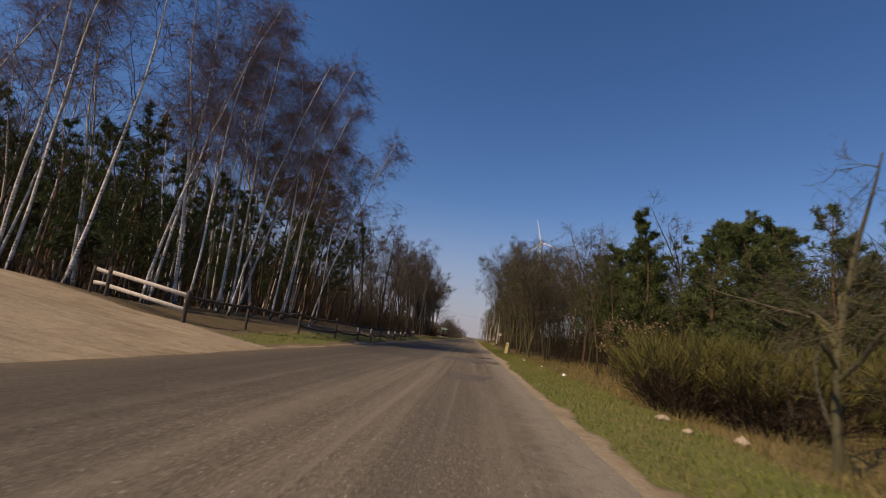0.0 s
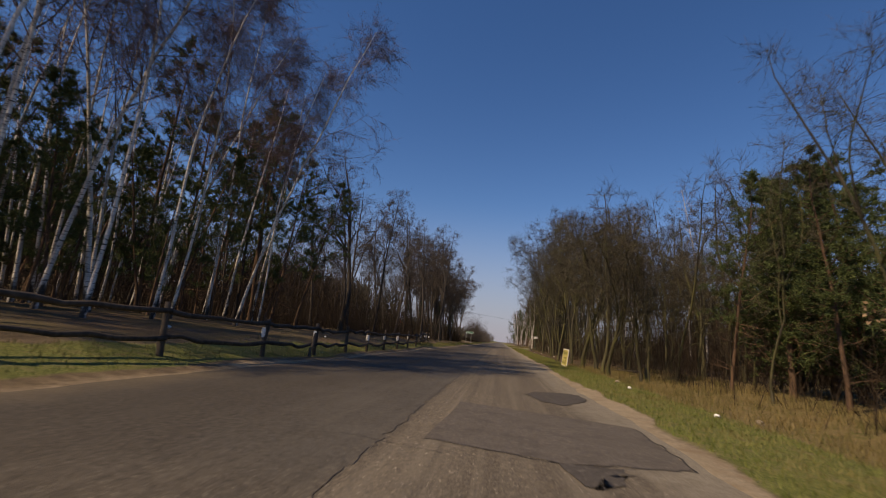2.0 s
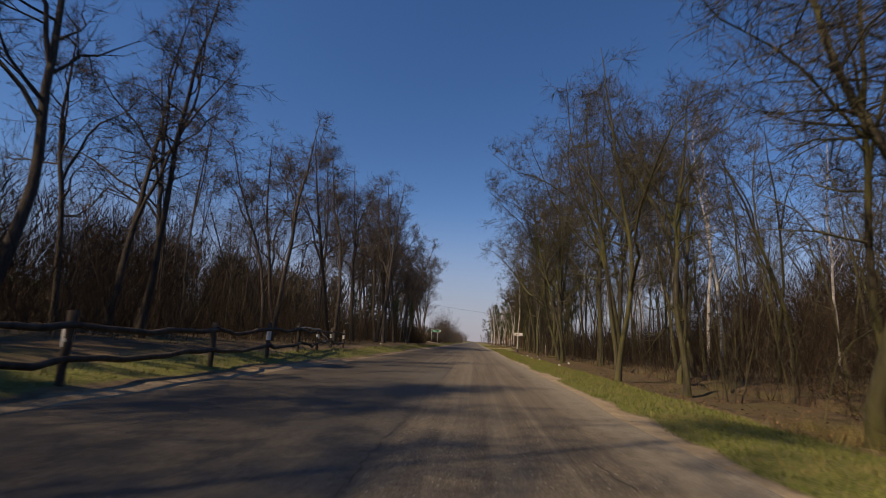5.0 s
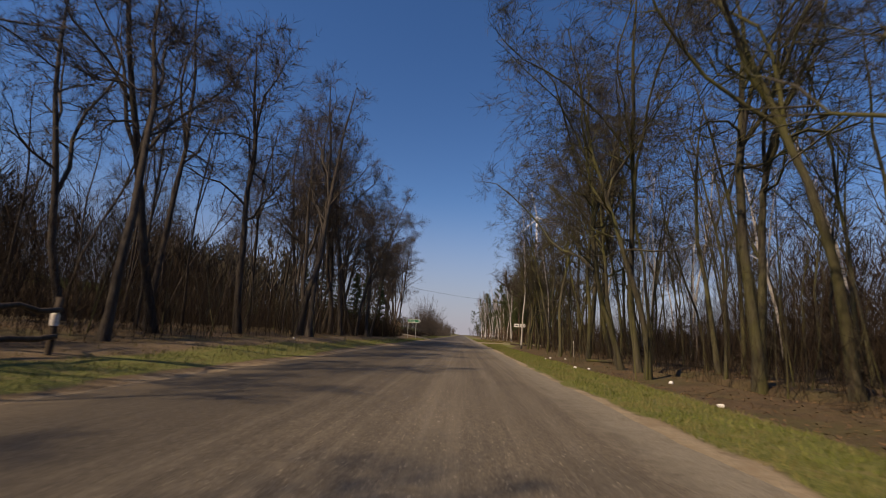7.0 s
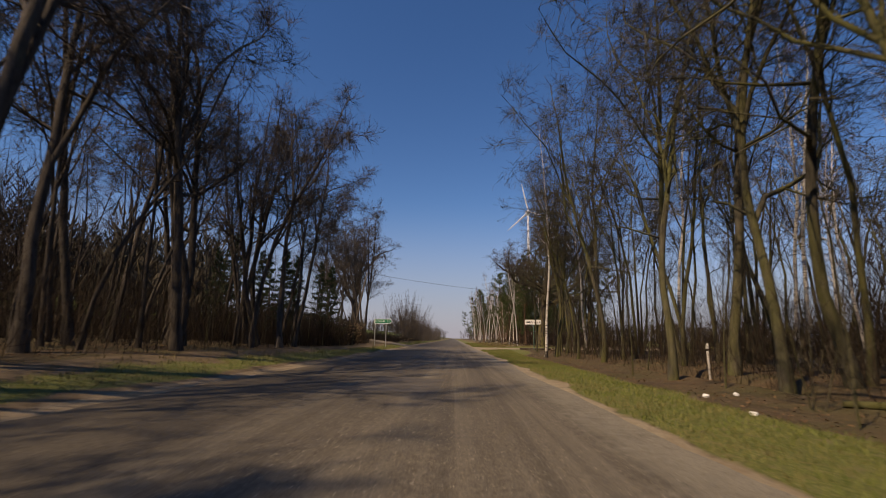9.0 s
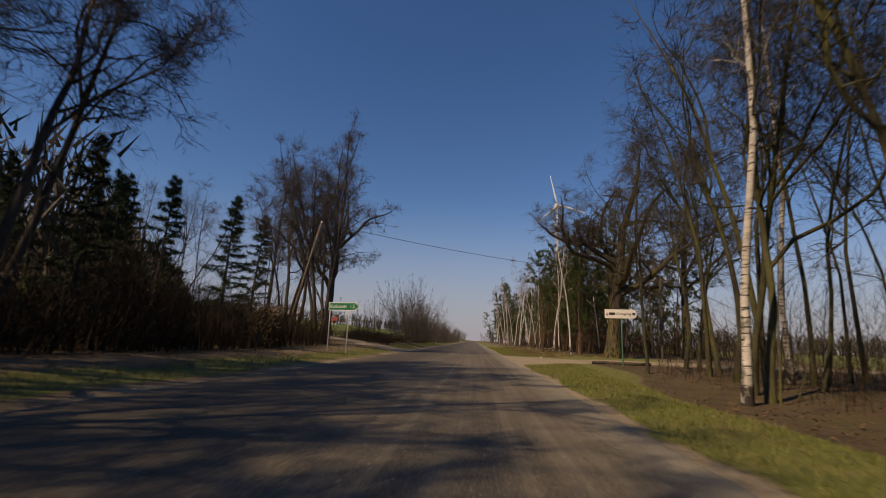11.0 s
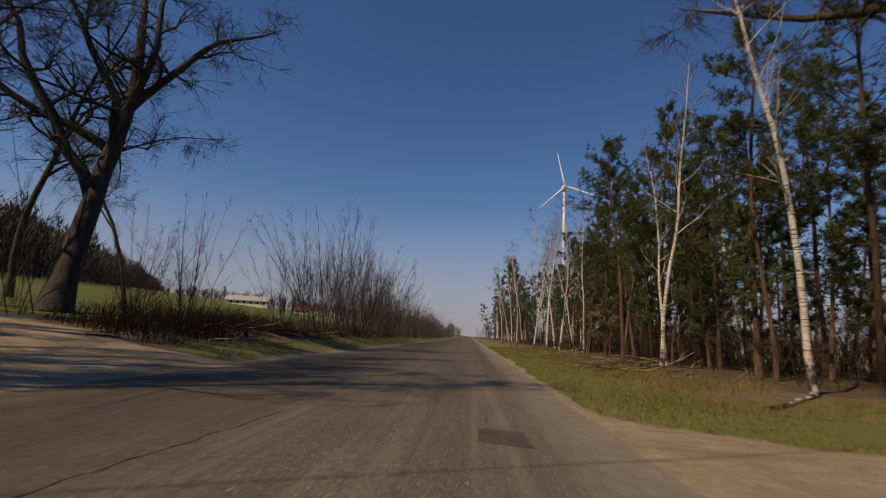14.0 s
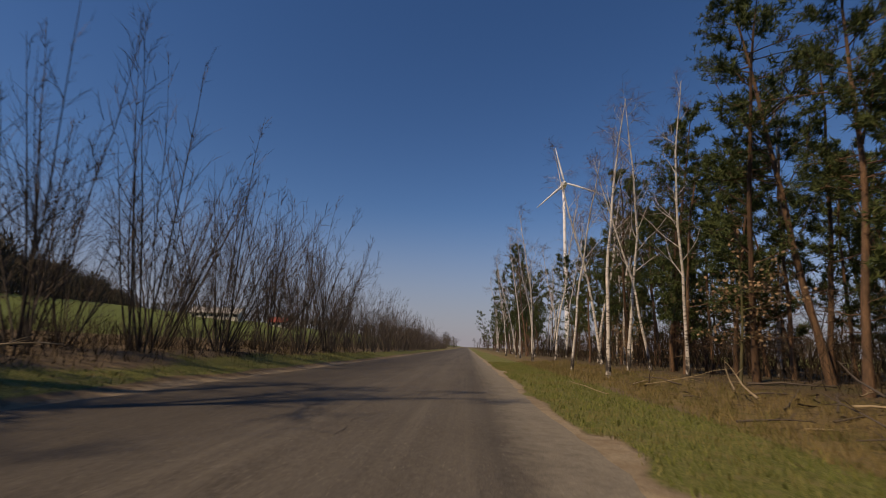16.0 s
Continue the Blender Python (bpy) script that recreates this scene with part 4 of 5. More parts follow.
scatter("deep", 56, 8.5, 18, 62, 119, 1.3, 0.66, 1.0)
scatter("deep", 38, 18, 36, 62, 119, 1.8, 0.74, 1.02)
scatter("slim_birch", 14, 10, 24, 58, 118, 3.5, 1.1, 1.5)
scatter("deep", 10, 9, 20, 100, 121, 1.8, 0.7, 0.95)
scatter("sapling", 90, 5.6, 16, 34, 122, 0.9, 0.7, 1.6)
for x, y, w in ((5.4, 11.2, 0), (6.5, 9.8, 1), (5.9, 12.8, 0), (7.4, 11.8, 0), (7.8, 14.2, 1), (9.4, 10.4, 0), (8.8, 8.6, 1), (10.4, 13.2, 0), (6.6, 15.6, 1), (8.4, 16.8, 0), (7.6, 17.4, 0), (9.6, 18.2, 1), (8.9, 14.8, 0), (7.0, 13.4, 1), (10.8, 16.4, 0)):
    plant("broom", x, y, 1.2, which=w)
plant("thorn", 5.3, 6.6, 1.0, 70, 0, (0, 0))
plant("sapling", 8.6, 35.4, 1.1, which=1)
plant("slim_birch", 6.0, 111.3, 1.2, which=1, tilt=(0, -2))
plant("edge", 7.3, 108.0, 0.8, which=2)
plant("edge", 6.8, 111.8, 0.78, which=4)
plant("pine", 8.5, 34.8, 0.7, which=2)
plant("leafy", 7.6, 24.6, 0.95, which=0)
plant("leafy", 8.7, 24.0, 1.1, which=1)

# ---- trees past the turning ----
plant("oak", 10.4, 136.9, 1.05, 40, 0, (0, 0))
plant("oak", 17.4, 140.4, 1.1, 200, 1, (0, 0))
plant("multi", -10.6, 131.6, 0.98, 120, 0, (0, 2))
plant("dark_oak", -14.4, 144.8, 1.22, 300, 0, (0, -9))
for x, y, w, s in ((-14.6, 134.6, 3, 0.55), (-15.2, 139.2, 0, 0.95), (-17.2, 141.5, 3, 0.95), (-18.5, 147.0, 1, 0.75), (-16.2, 150.5, 2, 0.7), (-12.4, 138.4, 4, 0.84), (-14.9, 137.0, 1, 0.66), (-17.4, 138.0, 0, 0.75)):
    plant("dark", x, y, s, which=w, tilt=(rng.normal(0, 1), rng.normal(-6, 1)))
scatter("deep_dark", 12, -30, -13.5, 126, 136, 1.8, 0.4, 0.62)
scatter("sapling", 12, -14, -10.5, 126, 133, 1.0, 0.8, 1.3)
for x, y, w, s in ((8.0, 140.4, 0, 1.0), (7.9, 148.6, 1, 1.0), (8.8, 150.4, 3, 0.9), (13.6, 153.2, 0, 1.0), (6.2, 166.4, 1, 0.97), (5.9, 171.6, 2, 1.0), (8.8, 165.4, 3, 0.9), (7.7, 168.5, 0, 0.95), (8.9, 169.2, 2, 0.95), (13.0, 166.9, 1, 1.0), (5.8, 185.0, 0, 1.0)):
    plant("slim_birch", x, y, s, which=w, tilt=(rng.normal(0, 1.5), rng.normal(-4.0, 1.2)))
scatter("slim_birch", 24, 5.6, 14, 172, 260, 2.2, 0.95, 1.3)
plant("pine", 7.1, 150.8, 0.98, which=0)
for x, y, w, s in ((9.8, 145.5, 1, 0.95), (12.4, 144.0, 3, 0.95), (10.6, 149.5, 2, 1.0), (12.0, 156.0, 1, 1.0), (9.6, 158.5, 0, 1.0), (14.5, 149.0, 3, 1.0), (11.4, 162.0, 3, 1.0), (10.5, 170.5, 1, 0.95), (9.8, 175.0, 2, 1.0)):
    plant("pine", x, y, s, which=w)
scatter("deep_pine", 66, 9.5, 22, 143, 195, 1.7, 0.75, 1.02)
scatter("deep_pine", 46, 6.5, 20, 195, 330, 2.4, 0.9, 1.25)
scatter("sapling", 20, 7, 16, 142, 200, 1.2, 0.5, 1.0)
plant("leafy", 8.0, 160.6, 1.0, which=0)
plant("leafy", 8.8, 172.0, 0.9, which=1)
for x, y, w, s in ((-9.3, 152.6, 2, 0.85), (-8.3, 156.2, 0, 1.1), (-9.6, 157.5, 1, 1.22), (-8.2, 159.6, 3, 1.1), (-9.0, 161.5, 2, 1.2), (-8.2, 163.8, 0, 1.15), (-9.2, 165.5, 3, 1.15), (-7.9, 167.5, 1, 1.15), (-8.8, 169.5, 2, 1.2), (-7.8, 171.5, 0, 1.1),
                   (-8.8, 173.5, 3, 1.2), (-7.7, 175.5, 2, 1.2), (-8.6, 178.0, 1, 1.1)):
    plant("shrub", x, y, s * 1.15, which=w, tilt=(rng.normal(0, 3), rng.normal(7, 3)))
scatter("shrub", 9, -10.2, -7.8, 155, 180, 0.9, 0.6, 1.0, (0, 6))
scatter("shrub", 26, -10, -7.2, 179, 250, 1.8, 0.8, 1.15)
for x, y, k in ((-16.6, 120.0, 0.92), (-14.7, 120.2, 0.87), (-11.6, 120.4, 0.78), (-20.5, 119.0, 0.95), (-13.4, 114.5, 0.8), (-17.5, 113.5, 0.95), (-18.6, 123.0, 0.9), (-16.2, 132.4, 0.95)):
    plant("spruce", x, y, k, which=0)
plant("leafy", -8.9, 118.6, 0.75, which=1)
plant("slim_birch", 10.2, 116.4, 1.15, 40, 1, (0, -17), "birch with white bark leaning far over the bare brush")
plant("shrub", -9.4, 144.6, 0.88, which=1)
plant("shrub", -10.3, 143.4, 0.7, which=2)
for x, y, k in ((-13.2, 143.2, 1.3), (-15.4, 143.6, 1.4), (-12.6, 141.8, 1.2), (-12.9, 146.6, 1.3)):
    plant("sapling", x, y, k)

for group in KINDS.values():
    drop_first(group)


# ---- undergrowth, far woods, grass: what nobody could count ----
def stuff(name, shape, material, label, category):
    return tagged(new(name, shape.mesh(name, material, False)), label, category, kind="stuff")


def undergrowth(name, label, count, x0, x1, y0, y1, low, high, wide, material, shoots=5):
    """A thicket of thin upright stems with side shoots, mostly low and here and there tall."""
    shape = Shape()
    for _ in range(count):
        x, y = rng.uniform(x0, x1), rng.uniform(y0, y1)
        if on_lane(x, y) > 0.1:
            continue
        tall = (low + (high - low) * rng.uniform(0, 1) ** 1.9) * (0.8 + 0.7 * bumps(x, y, 3.5, 31.0))
        w = wide * rng.uniform(0.5, 1.2)
        s = bend(rng, (x, y, height(x, y) - 0.05), (rng.normal(0, 0.22), rng.normal(0, 0.22), 1), tall, 2, 0.14, 0.0)
        shape.ribbon(rng, s, w)
        for _ in range(shoots):
            at, way = along(s, rng.uniform(0.12, 0.95))
            shape.spike(rng, at, unit(fork(rng, way, rng.uniform(25, 65)) + np.array((0, 0, 0.15))), tall * rng.uniform(0.18, 0.45), w * 0.62)
    return stuff(name, shape, material, label, "undergrowth")


def far_wood(name, label, count, spot, low, high, wide, material, category="woodland", sprays=60):
    """Many simple bare trees a long way off: a stem each, with a rounded crown of fine boughs."""
    shape = Shape()
    for _ in range(count):
        x, y = spot()
        tall = rng.uniform(low, high) * (1 + 0.25 * bumps(x, y, 14.0, 41.0))
        s = bend(rng, (x, y, height(x, y) - 0.2), (rng.normal(0, 0.06), rng.normal(0, 0.06), 1), tall, 3, 0.05, 0.02)
        shape.tube(s, [wide * 0.6, wide * 0.45, wide * 0.3, 0.0], 4)
        for _ in range(sprays):
            u = rng.uniform(0.05, 0.97) ** 0.8
            at, way = along(s, u)
            reach = tall * 0.26 * math.sin(math.pi * min(0.15 + 0.85 * u, 1.0)) ** 0.6 + 0.5
            at = at + rng.normal(0, 0.32, 3) * reach
            shape.spike(rng, at, unit(fork(rng, way, rng.uniform(15, 60)) + np.array((0, 0, 0.2))), reach * rng.uniform(0.5, 1.1), wide * 0.42)
    return stuff(name, shape, material, label, category)


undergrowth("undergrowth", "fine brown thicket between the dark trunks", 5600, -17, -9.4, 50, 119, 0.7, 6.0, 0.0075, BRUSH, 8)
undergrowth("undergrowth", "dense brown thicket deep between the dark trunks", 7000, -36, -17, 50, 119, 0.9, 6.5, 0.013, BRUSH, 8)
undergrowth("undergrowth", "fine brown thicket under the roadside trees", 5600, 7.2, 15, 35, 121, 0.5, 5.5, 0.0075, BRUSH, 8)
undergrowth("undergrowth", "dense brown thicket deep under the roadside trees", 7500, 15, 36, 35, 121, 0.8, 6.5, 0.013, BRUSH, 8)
undergrowth("undergrowth", "sparse brown brush under the birches", 2600, -40, -15, 16, 52, 0.5, 3.5, 0.013, BRUSH)
undergrowth("undergrowth", "brown brush under the young pines", 2200, 6.2, 24, 8, 36, 0.4, 2.8, 0.01, BRUSH)
undergrowth("undergrowth", "brown brush on the floor of the pine stand", 4200, 9.0, 24, 141, 215, 0.4, 4.5, 0.015, BRUSH)
undergrowth("undergrowth", "brown thicket closing the far side of the pines", 1800, 19, 27, 141, 300, 0.8, 7.0, 0.04, BRUSH)
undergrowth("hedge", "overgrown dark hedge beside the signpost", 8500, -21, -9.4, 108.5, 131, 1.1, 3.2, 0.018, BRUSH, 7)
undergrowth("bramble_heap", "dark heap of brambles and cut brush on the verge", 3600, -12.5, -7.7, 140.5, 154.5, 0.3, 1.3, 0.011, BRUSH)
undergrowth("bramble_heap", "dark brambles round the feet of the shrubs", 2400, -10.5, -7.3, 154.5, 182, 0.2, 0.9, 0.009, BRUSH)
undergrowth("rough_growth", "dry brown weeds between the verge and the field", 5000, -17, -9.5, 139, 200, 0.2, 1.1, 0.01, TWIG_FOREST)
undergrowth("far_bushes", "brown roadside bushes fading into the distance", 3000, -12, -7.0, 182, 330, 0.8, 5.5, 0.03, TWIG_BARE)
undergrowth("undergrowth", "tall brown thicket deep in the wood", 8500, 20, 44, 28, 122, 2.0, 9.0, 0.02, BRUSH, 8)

def ridge_spot():
    y = rng.uniform(120, 480)
    return -40 - 0.61 * (y - 152) - rng.uniform(0, 26), y


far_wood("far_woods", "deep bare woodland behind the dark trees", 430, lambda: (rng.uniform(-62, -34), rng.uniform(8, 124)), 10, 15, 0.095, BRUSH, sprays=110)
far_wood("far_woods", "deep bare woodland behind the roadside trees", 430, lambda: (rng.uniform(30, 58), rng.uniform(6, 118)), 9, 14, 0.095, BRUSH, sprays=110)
far_wood("far_woods", "dark wood along the ridge above the field", 1000, ridge_spot, 8, 12, 0.3, TWIG_FOREST)
far_wood("far_woods", "brown line of trees beyond the pasture", 420, lambda: (rng.uniform(50, 330), rng.uniform(300, 360)), 6, 10, 0.4, TWIG_FOREST, sprays=40)
far_wood("far_woods", "hazy trees at the end of the road", 140, lambda: (rng.choice((-1, 1)) * rng.uniform(7, 60), rng.uniform(400, 640)), 6, 11, 0.3, TWIG_BARE, sprays=40)
far_wood("far_woods", "bare wood behind the open field", 260, lambda: (rng.uniform(-260, -30), rng.uniform(430, 480)), 6, 10, 0.4, TWIG_FOREST, sprays=40)


def sward(name, label, count, x0, x1, y0, y1, low, high, wide, material, zone, least=0.4, clumps=False):
    """Blades of grass where the ground is of that zone."""
    shape = Shape()
    for _ in range(count):
        x, y = rng.uniform(x0, x1), rng.uniform(y0, y1)
        if ground_zones(x, y)[zone] < least:
            continue
        z = height(x, y) - 0.015
        for _ in range(7 if clumps else 1):
            cx, cy = (x + rng.normal(0, 0.07), y + rng.normal(0, 0.07)) if clumps else (x, y)
            tall = rng.uniform(low, high)
            a, lean = rng.uniform(0, 2 * math.pi), rng.uniform(0.1, 0.8) * tall
            dx, dy = math.cos(a) * wide, math.sin(a) * wide
            b = rng.uniform(0, 2 * math.pi)
            shape.face((cx - dx, cy - dy, z), (cx + dx, cy + dy, z), (cx + lean * math.cos(b), cy + lean * math.sin(b), z + tall))
    return stuff(name, shape, material, label, "grass")


sward("grass", "short green grass on the verge", 125000, 2.1, 5.0, -1, 182, 0.03, 0.1, 0.007, GREEN, 0)
sward("grass", "thin grass along the shaded verge", 52000, -9.0, -5.8, 4, 185, 0.03, 0.11, 0.007, GREEN, 0)
sward("dry_grass", "pale dry grass tufts beside the ditch", 5600, 4.2, 10, -1, 50, 0.08, 0.3, 0.006, STRAW, 3, 0.3, True)
sward("dry_grass", "dry yellow grass under the birches and pines", 9500, 3.0, 12, 137, 185, 0.06, 0.26, 0.006, STRAW, 3, 0.3, True)
sward("dry_grass", "dry grass tufts along the fence", 2500, -12, -6.3, 14, 185, 0.05, 0.2, 0.006, STRAW, 0, 0.2, True)


def fallen_leaves(name, label, count, x0, x1, y0, y1):
    shape = Shape()
    for _ in range(count):
        x, y = rng.uniform(x0, x1), rng.uniform(y0, y1)
        if ground_zones(x, y)[2] < 0.3:
            continue
        z, a, s = height(x, y) + rng.uniform(0, 0.02), rng.uniform(0, 6.28), rng.uniform(0.02, 0.042)
        u, v = np.array((math.cos(a), math.sin(a), rng.normal(0, 0.3))) * s, np.array((-math.sin(a), math.cos(a), rng.normal(0, 0.3))) * s * 0.6
        c = np.array((x, y, z))
        shape.face(c - u, c - v, c + u, c + v)
    return stuff(name, shape, LITTER, label, "leaves")


fallen_leaves("fallen_leaves", "brown fallen leaves on the forest floor", 24000, 4.2, 13, 33, 126)
fallen_leaves("fallen_leaves", "brown fallen leaves under the dark trees", 8000, -14, -8, 52, 122)


# ---- fence, signs, poles and other made things ----
def box(shape, a, b, rough=0.0):
    """An upright box from corner a to corner b."""
    (x0, y0, z0), (x1, y1, z1) = a, b
    p = [(x, y, z) for z in (z0, z1) for x, y in ((x0, y0), (x1, y0), (x1, y1), (x0, y1))]
    n = shape.count
    shape.points += [tuple(np.array(q) + rng.normal(0, rough, 3)) for q in p]
    shape.count += 8
    shape.faces += [tuple(n + k for k in f) for f in ((3, 2, 1, 0), (4, 5, 6, 7), (0, 1, 5, 4), (1, 2, 6, 5), (2, 3, 7, 6), (3, 0, 4, 7))]


def plain_material(name, a, b, rough=0.6, scale=12.0, metal=0.0, stretch=(1, 1, 1)):
    n = Nodes(name, rough)
    n.shade.inputs["Metallic"].default_value = metal
    grain = n.noise(scale, 5, 0.65, stretch)
    return n.done(n.ramp(grain, (0.3, a), (0.7, b)), grain, 0.25, 0.01)


WOOD_DARK = plain_material("weathered_dark_wood", (0.035, 0.028, 0.022), (0.11, 0.09, 0.07), 0.9, 10, 0, (1, 1, 0.3))
WOOD_GREY = plain_material("silvery_grey_boards", (0.3, 0.28, 0.25), (0.55, 0.52, 0.47), 0.85, 9)
WHITE_PAINT = plain_material("flaking_white_paint", (0.5, 0.49, 0.46), (0.8, 0.79, 0.76), 0.7, 20)
POLE_WOOD = plain_material("tarred_pole_wood", (0.05, 0.042, 0.034), (0.16, 0.135, 0.11), 0.9, 8, 0, (1, 1, 0.15))
SIGN_GREEN = plain_material("green_sign_sheet", (0.004, 0.14, 0.07), (0.006, 0.18, 0.09), 0.35, 3)
SIGN_WHITE = plain_material("white_sign_sheet", (0.68, 0.67, 0.63), (0.8, 0.79, 0.76), 0.4, 4)
SIGN_BLACK = plain_material("dark_sign_print", (0.03, 0.03, 0.035), (0.05, 0.05, 0.055), 0.5, 4)
SIGN_BACK = plain_material("grey_sheet_metal", (0.3, 0.31, 0.32), (0.42, 0.43, 0.44), 0.45, 6, 0.6)
POST_GREY = plain_material("galvanised_post", (0.36, 0.37, 0.37), (0.5, 0.51, 0.5), 0.5, 10, 0.4)
POST_GREEN = plain_material("green_painted_post", (0.05, 0.12, 0.09), (0.1, 0.2, 0.15), 0.5, 10)
BOARD_YELLOW = plain_material("faded_yellow_board", (0.42, 0.36, 0.1), (0.62, 0.55, 0.2), 0.6, 5)
BOARD_PRINT = plain_material("olive_board_print", (0.2, 0.2, 0.05), (0.3, 0.29, 0.08), 0.6, 8)
STONE = plain_material("pale_field_stone", (0.2, 0.165, 0.115), (0.42, 0.36, 0.27), 0.85, 9)
PAPER = plain_material("white_litter", (0.7, 0.7, 0.68), (0.85, 0.85, 0.84), 0.6, 5)
TAR = plain_material("dark_road_tar", (0.03, 0.028, 0.026), (0.06, 0.056, 0.05), 0.8, 30)


def patch_material(name, a, b, chip):
    """Asphalt of a repair: stained in blots, gritty, with pale chips."""
    n = Nodes(name, 0.85)
    fine, grit, blot = n.noise(46, 3, 0.75), n.noise(13, 4, 0.7), n.noise(2.2, 5, 0.7)
    body = n.ramp(fine, (0.3, a), (0.7, b))
    body = n.mix(n.sums("MULTIPLY", n.step(blot, 0.48, 0.66), 0.6), body, a)
    body = n.mix(n.sums("MULTIPLY", n.step(grit, 0.56, 0.7), 0.6), body, chip)
    return n.done(body, n.sums("ADD", fine, grit), 0.6, 0.02)


PATCH_OLD = patch_material("brownish_asphalt_patch", (0.062, 0.056, 0.048), (0.15, 0.135, 0.113), (0.23, 0.205, 0.17))
PATCH_NEW = patch_material("dark_asphalt_patch", (0.042, 0.039, 0.035), (0.105, 0.096, 0.083), (0.2, 0.18, 0.15))
TURBINE_WHITE = plain_material("turbine_white", (0.78, 0.79, 0.8), (0.84, 0.85, 0.86), 0.4, 0.4)
WIRE = plain_material("black_wire", (0.02, 0.02, 0.02), (0.03, 0.03, 0.03), 0.6, 10)
ROOF_RED = plain_material("red_roof_tiles", (0.2, 0.05, 0.035), (0.3, 0.08, 0.06), 0.8, 3)
ROOF_GREY = plain_material("grey_roof_sheets", (0.3, 0.29, 0.26), (0.42, 0.4, 0.36), 0.8, 2)
PLASTER = plain_material("cream_plaster", (0.62, 0.58, 0.46), (0.74, 0.7, 0.58), 0.85, 2)
PANE = plain_material("dark_window_pane", (0.02, 0.025, 0.03), (0.04, 0.045, 0.05), 0.15, 2)


def log_between(a, b, r, sag=0.0, steps=7, wander=0.03, sides=7):
    """A knotty round pole from a to b, which may sag and wave."""
    shape = Shape()
    a, b = np.array(a, float), np.array(b, float)
    pts = [a + (b - a) * u + np.array((0, 0, -sag * 4 * u * (1 - u))) + (rng.normal(0, wander, 3) if 0 < k < steps else 0) for k, u in enumerate(np.linspace(0, 1, steps + 1))]
    shape.tube(pts, r * (1 + rng.normal(0, 0.08, steps + 1)), sides, True)
    return shape


def fence_line(label, spots, tall, rail_material, post_material, r, painted=(), sag=0.05, flat=False, skip=()):
    root = thing("fence", label, "fence", at=pose(*spots[0], height(*spots[0])))
    back = root.matrix_basis.inverted()

    def put(name, shape, material, text=""):
        mesh = shape.mesh(name, material)
        mesh.transform(back)
        return part(name, mesh, root, text)

    feet = [(x, y, height(x, y)) for x, y in spots]
    for k, (x, y, z) in enumerate(feet):
        high = tall * rng.uniform(0.96, 1.08)
        put("post", log_between((x, y, z - 0.2), (x + rng.normal(0, 0.03), y + rng.normal(0, 0.03), z + high), 0.062, 0, 5, 0.006, 9), post_material)
        if k in painted:
            put("band", log_between((x, y, z + high * 0.5), (x, y, z + high * 0.76), 0.071, 0, 3, 0.0, 9), WHITE_PAINT, "white-painted band round the post")
    for k, (p, q) in enumerate(zip(feet, feet[1:])):
        for level, lift in enumerate((0.36, 0.86)):
            if (k, level) in skip:
                continue
            a, b = (p[0] + 0.07, p[1], p[2] + tall * lift), (q[0] + 0.07, q[1], q[2] + tall * lift + rng.normal(0, 0.03))
            if flat:
                shape, d = Shape(), unit(np.array(b) - np.array(a))
                side, up = np.array((-d[1], d[0], 0)) * 0.016, np.array((0, 0, 0.07))
                ends = [np.array(e) + s * side + t * up for e in (a, b) for s, t in ((-1, -1), (1, -1), (1, 1), (-1, 1))]
                shape.points, shape.count = [tuple(e) for e in ends], 8
                shape.faces = [(3, 2, 1, 0), (4, 5, 6, 7), (0, 1, 5, 4), (1, 2, 6, 5), (2, 3, 7, 6), (3, 0, 4, 7)]
                put("rail", shape, rail_material)
            else:
                put("rail", log_between(a, b, r, sag * rng.uniform(0.3, 1.6)), rail_material)
    return root


fence_line("rustic fence of silvery boards and white-topped posts by the sandy lot", ((-13.6, 16.2), (-12.7, 15.9), (-8.8, 14.6)), 1.0, WOOD_GREY, WOOD_DARK, 0.05, (1, 2), 0, True)
fence_line("dark rustic fence of wavy log rails between round posts", ((-8.8, 14.6), (-8.1, 17.4), (-7.3, 20.8), (-6.6, 24.2), (-6.2, 27.4), (-6.1, 30.6), (-6.1, 33.8), (-6.05, 36.6), (-6.1, 39.9), (-6.1, 43.1), (-6.2, 46.8), (-6.4, 51.0), (-6.7, 54.6), (-7.1, 58.2), (-7.5, 61.6), (-7.8, 64.6), (-8.0, 67.7)),
           0.98, WOOD_DARK, WOOD_DARK, 0.052, (4, 5, 7, 8, 9, 10, 12, 14, 15, 16), 0.07, False, ((0, 0), (1, 0)))


def words(name, text, size, material, parent, place_at, label=""):
    """Raised lettering in the built-in font, as a mesh part."""
    curve = bpy.data.curves.new(name, "FONT")
    curve.body, curve.size, curve.extrude, curve.align_y = text, size, 0.002, "CENTER"
    ob = bpy.data.objects.new(name, curve)
    scene.collection.objects.link(ob)
    mesh = bpy.data.meshes.new_from_object(ob.evaluated_get(bpy.context.evaluated_depsgraph_get()))
    bpy.data.objects.remove(ob)
    mesh.materials.clear()
    mesh.materials.append(material)
    made = part(name, mesh, parent, label)
    made.matrix_basis = place_at
    return made


def plate(name, outline, depth, material, parent, y=0.0, label=""):
    """A flat plate in the xz plane, facing -y, with real thickness."""
    shape, n = Shape(), len(outline)
    shape.points = [(x, y, z) for x, z in outline] + [(x, y + depth, z) for x, z in outline]
    shape.count = 2 * n
    shape.faces = [tuple(range(n)), tuple(reversed(range(n, 2 * n)))] + [(k, n + k, n + (k + 1) % n, (k + 1) % n) for k in range(n)]
    return part(name, shape.mesh(name, material, False), parent, label)


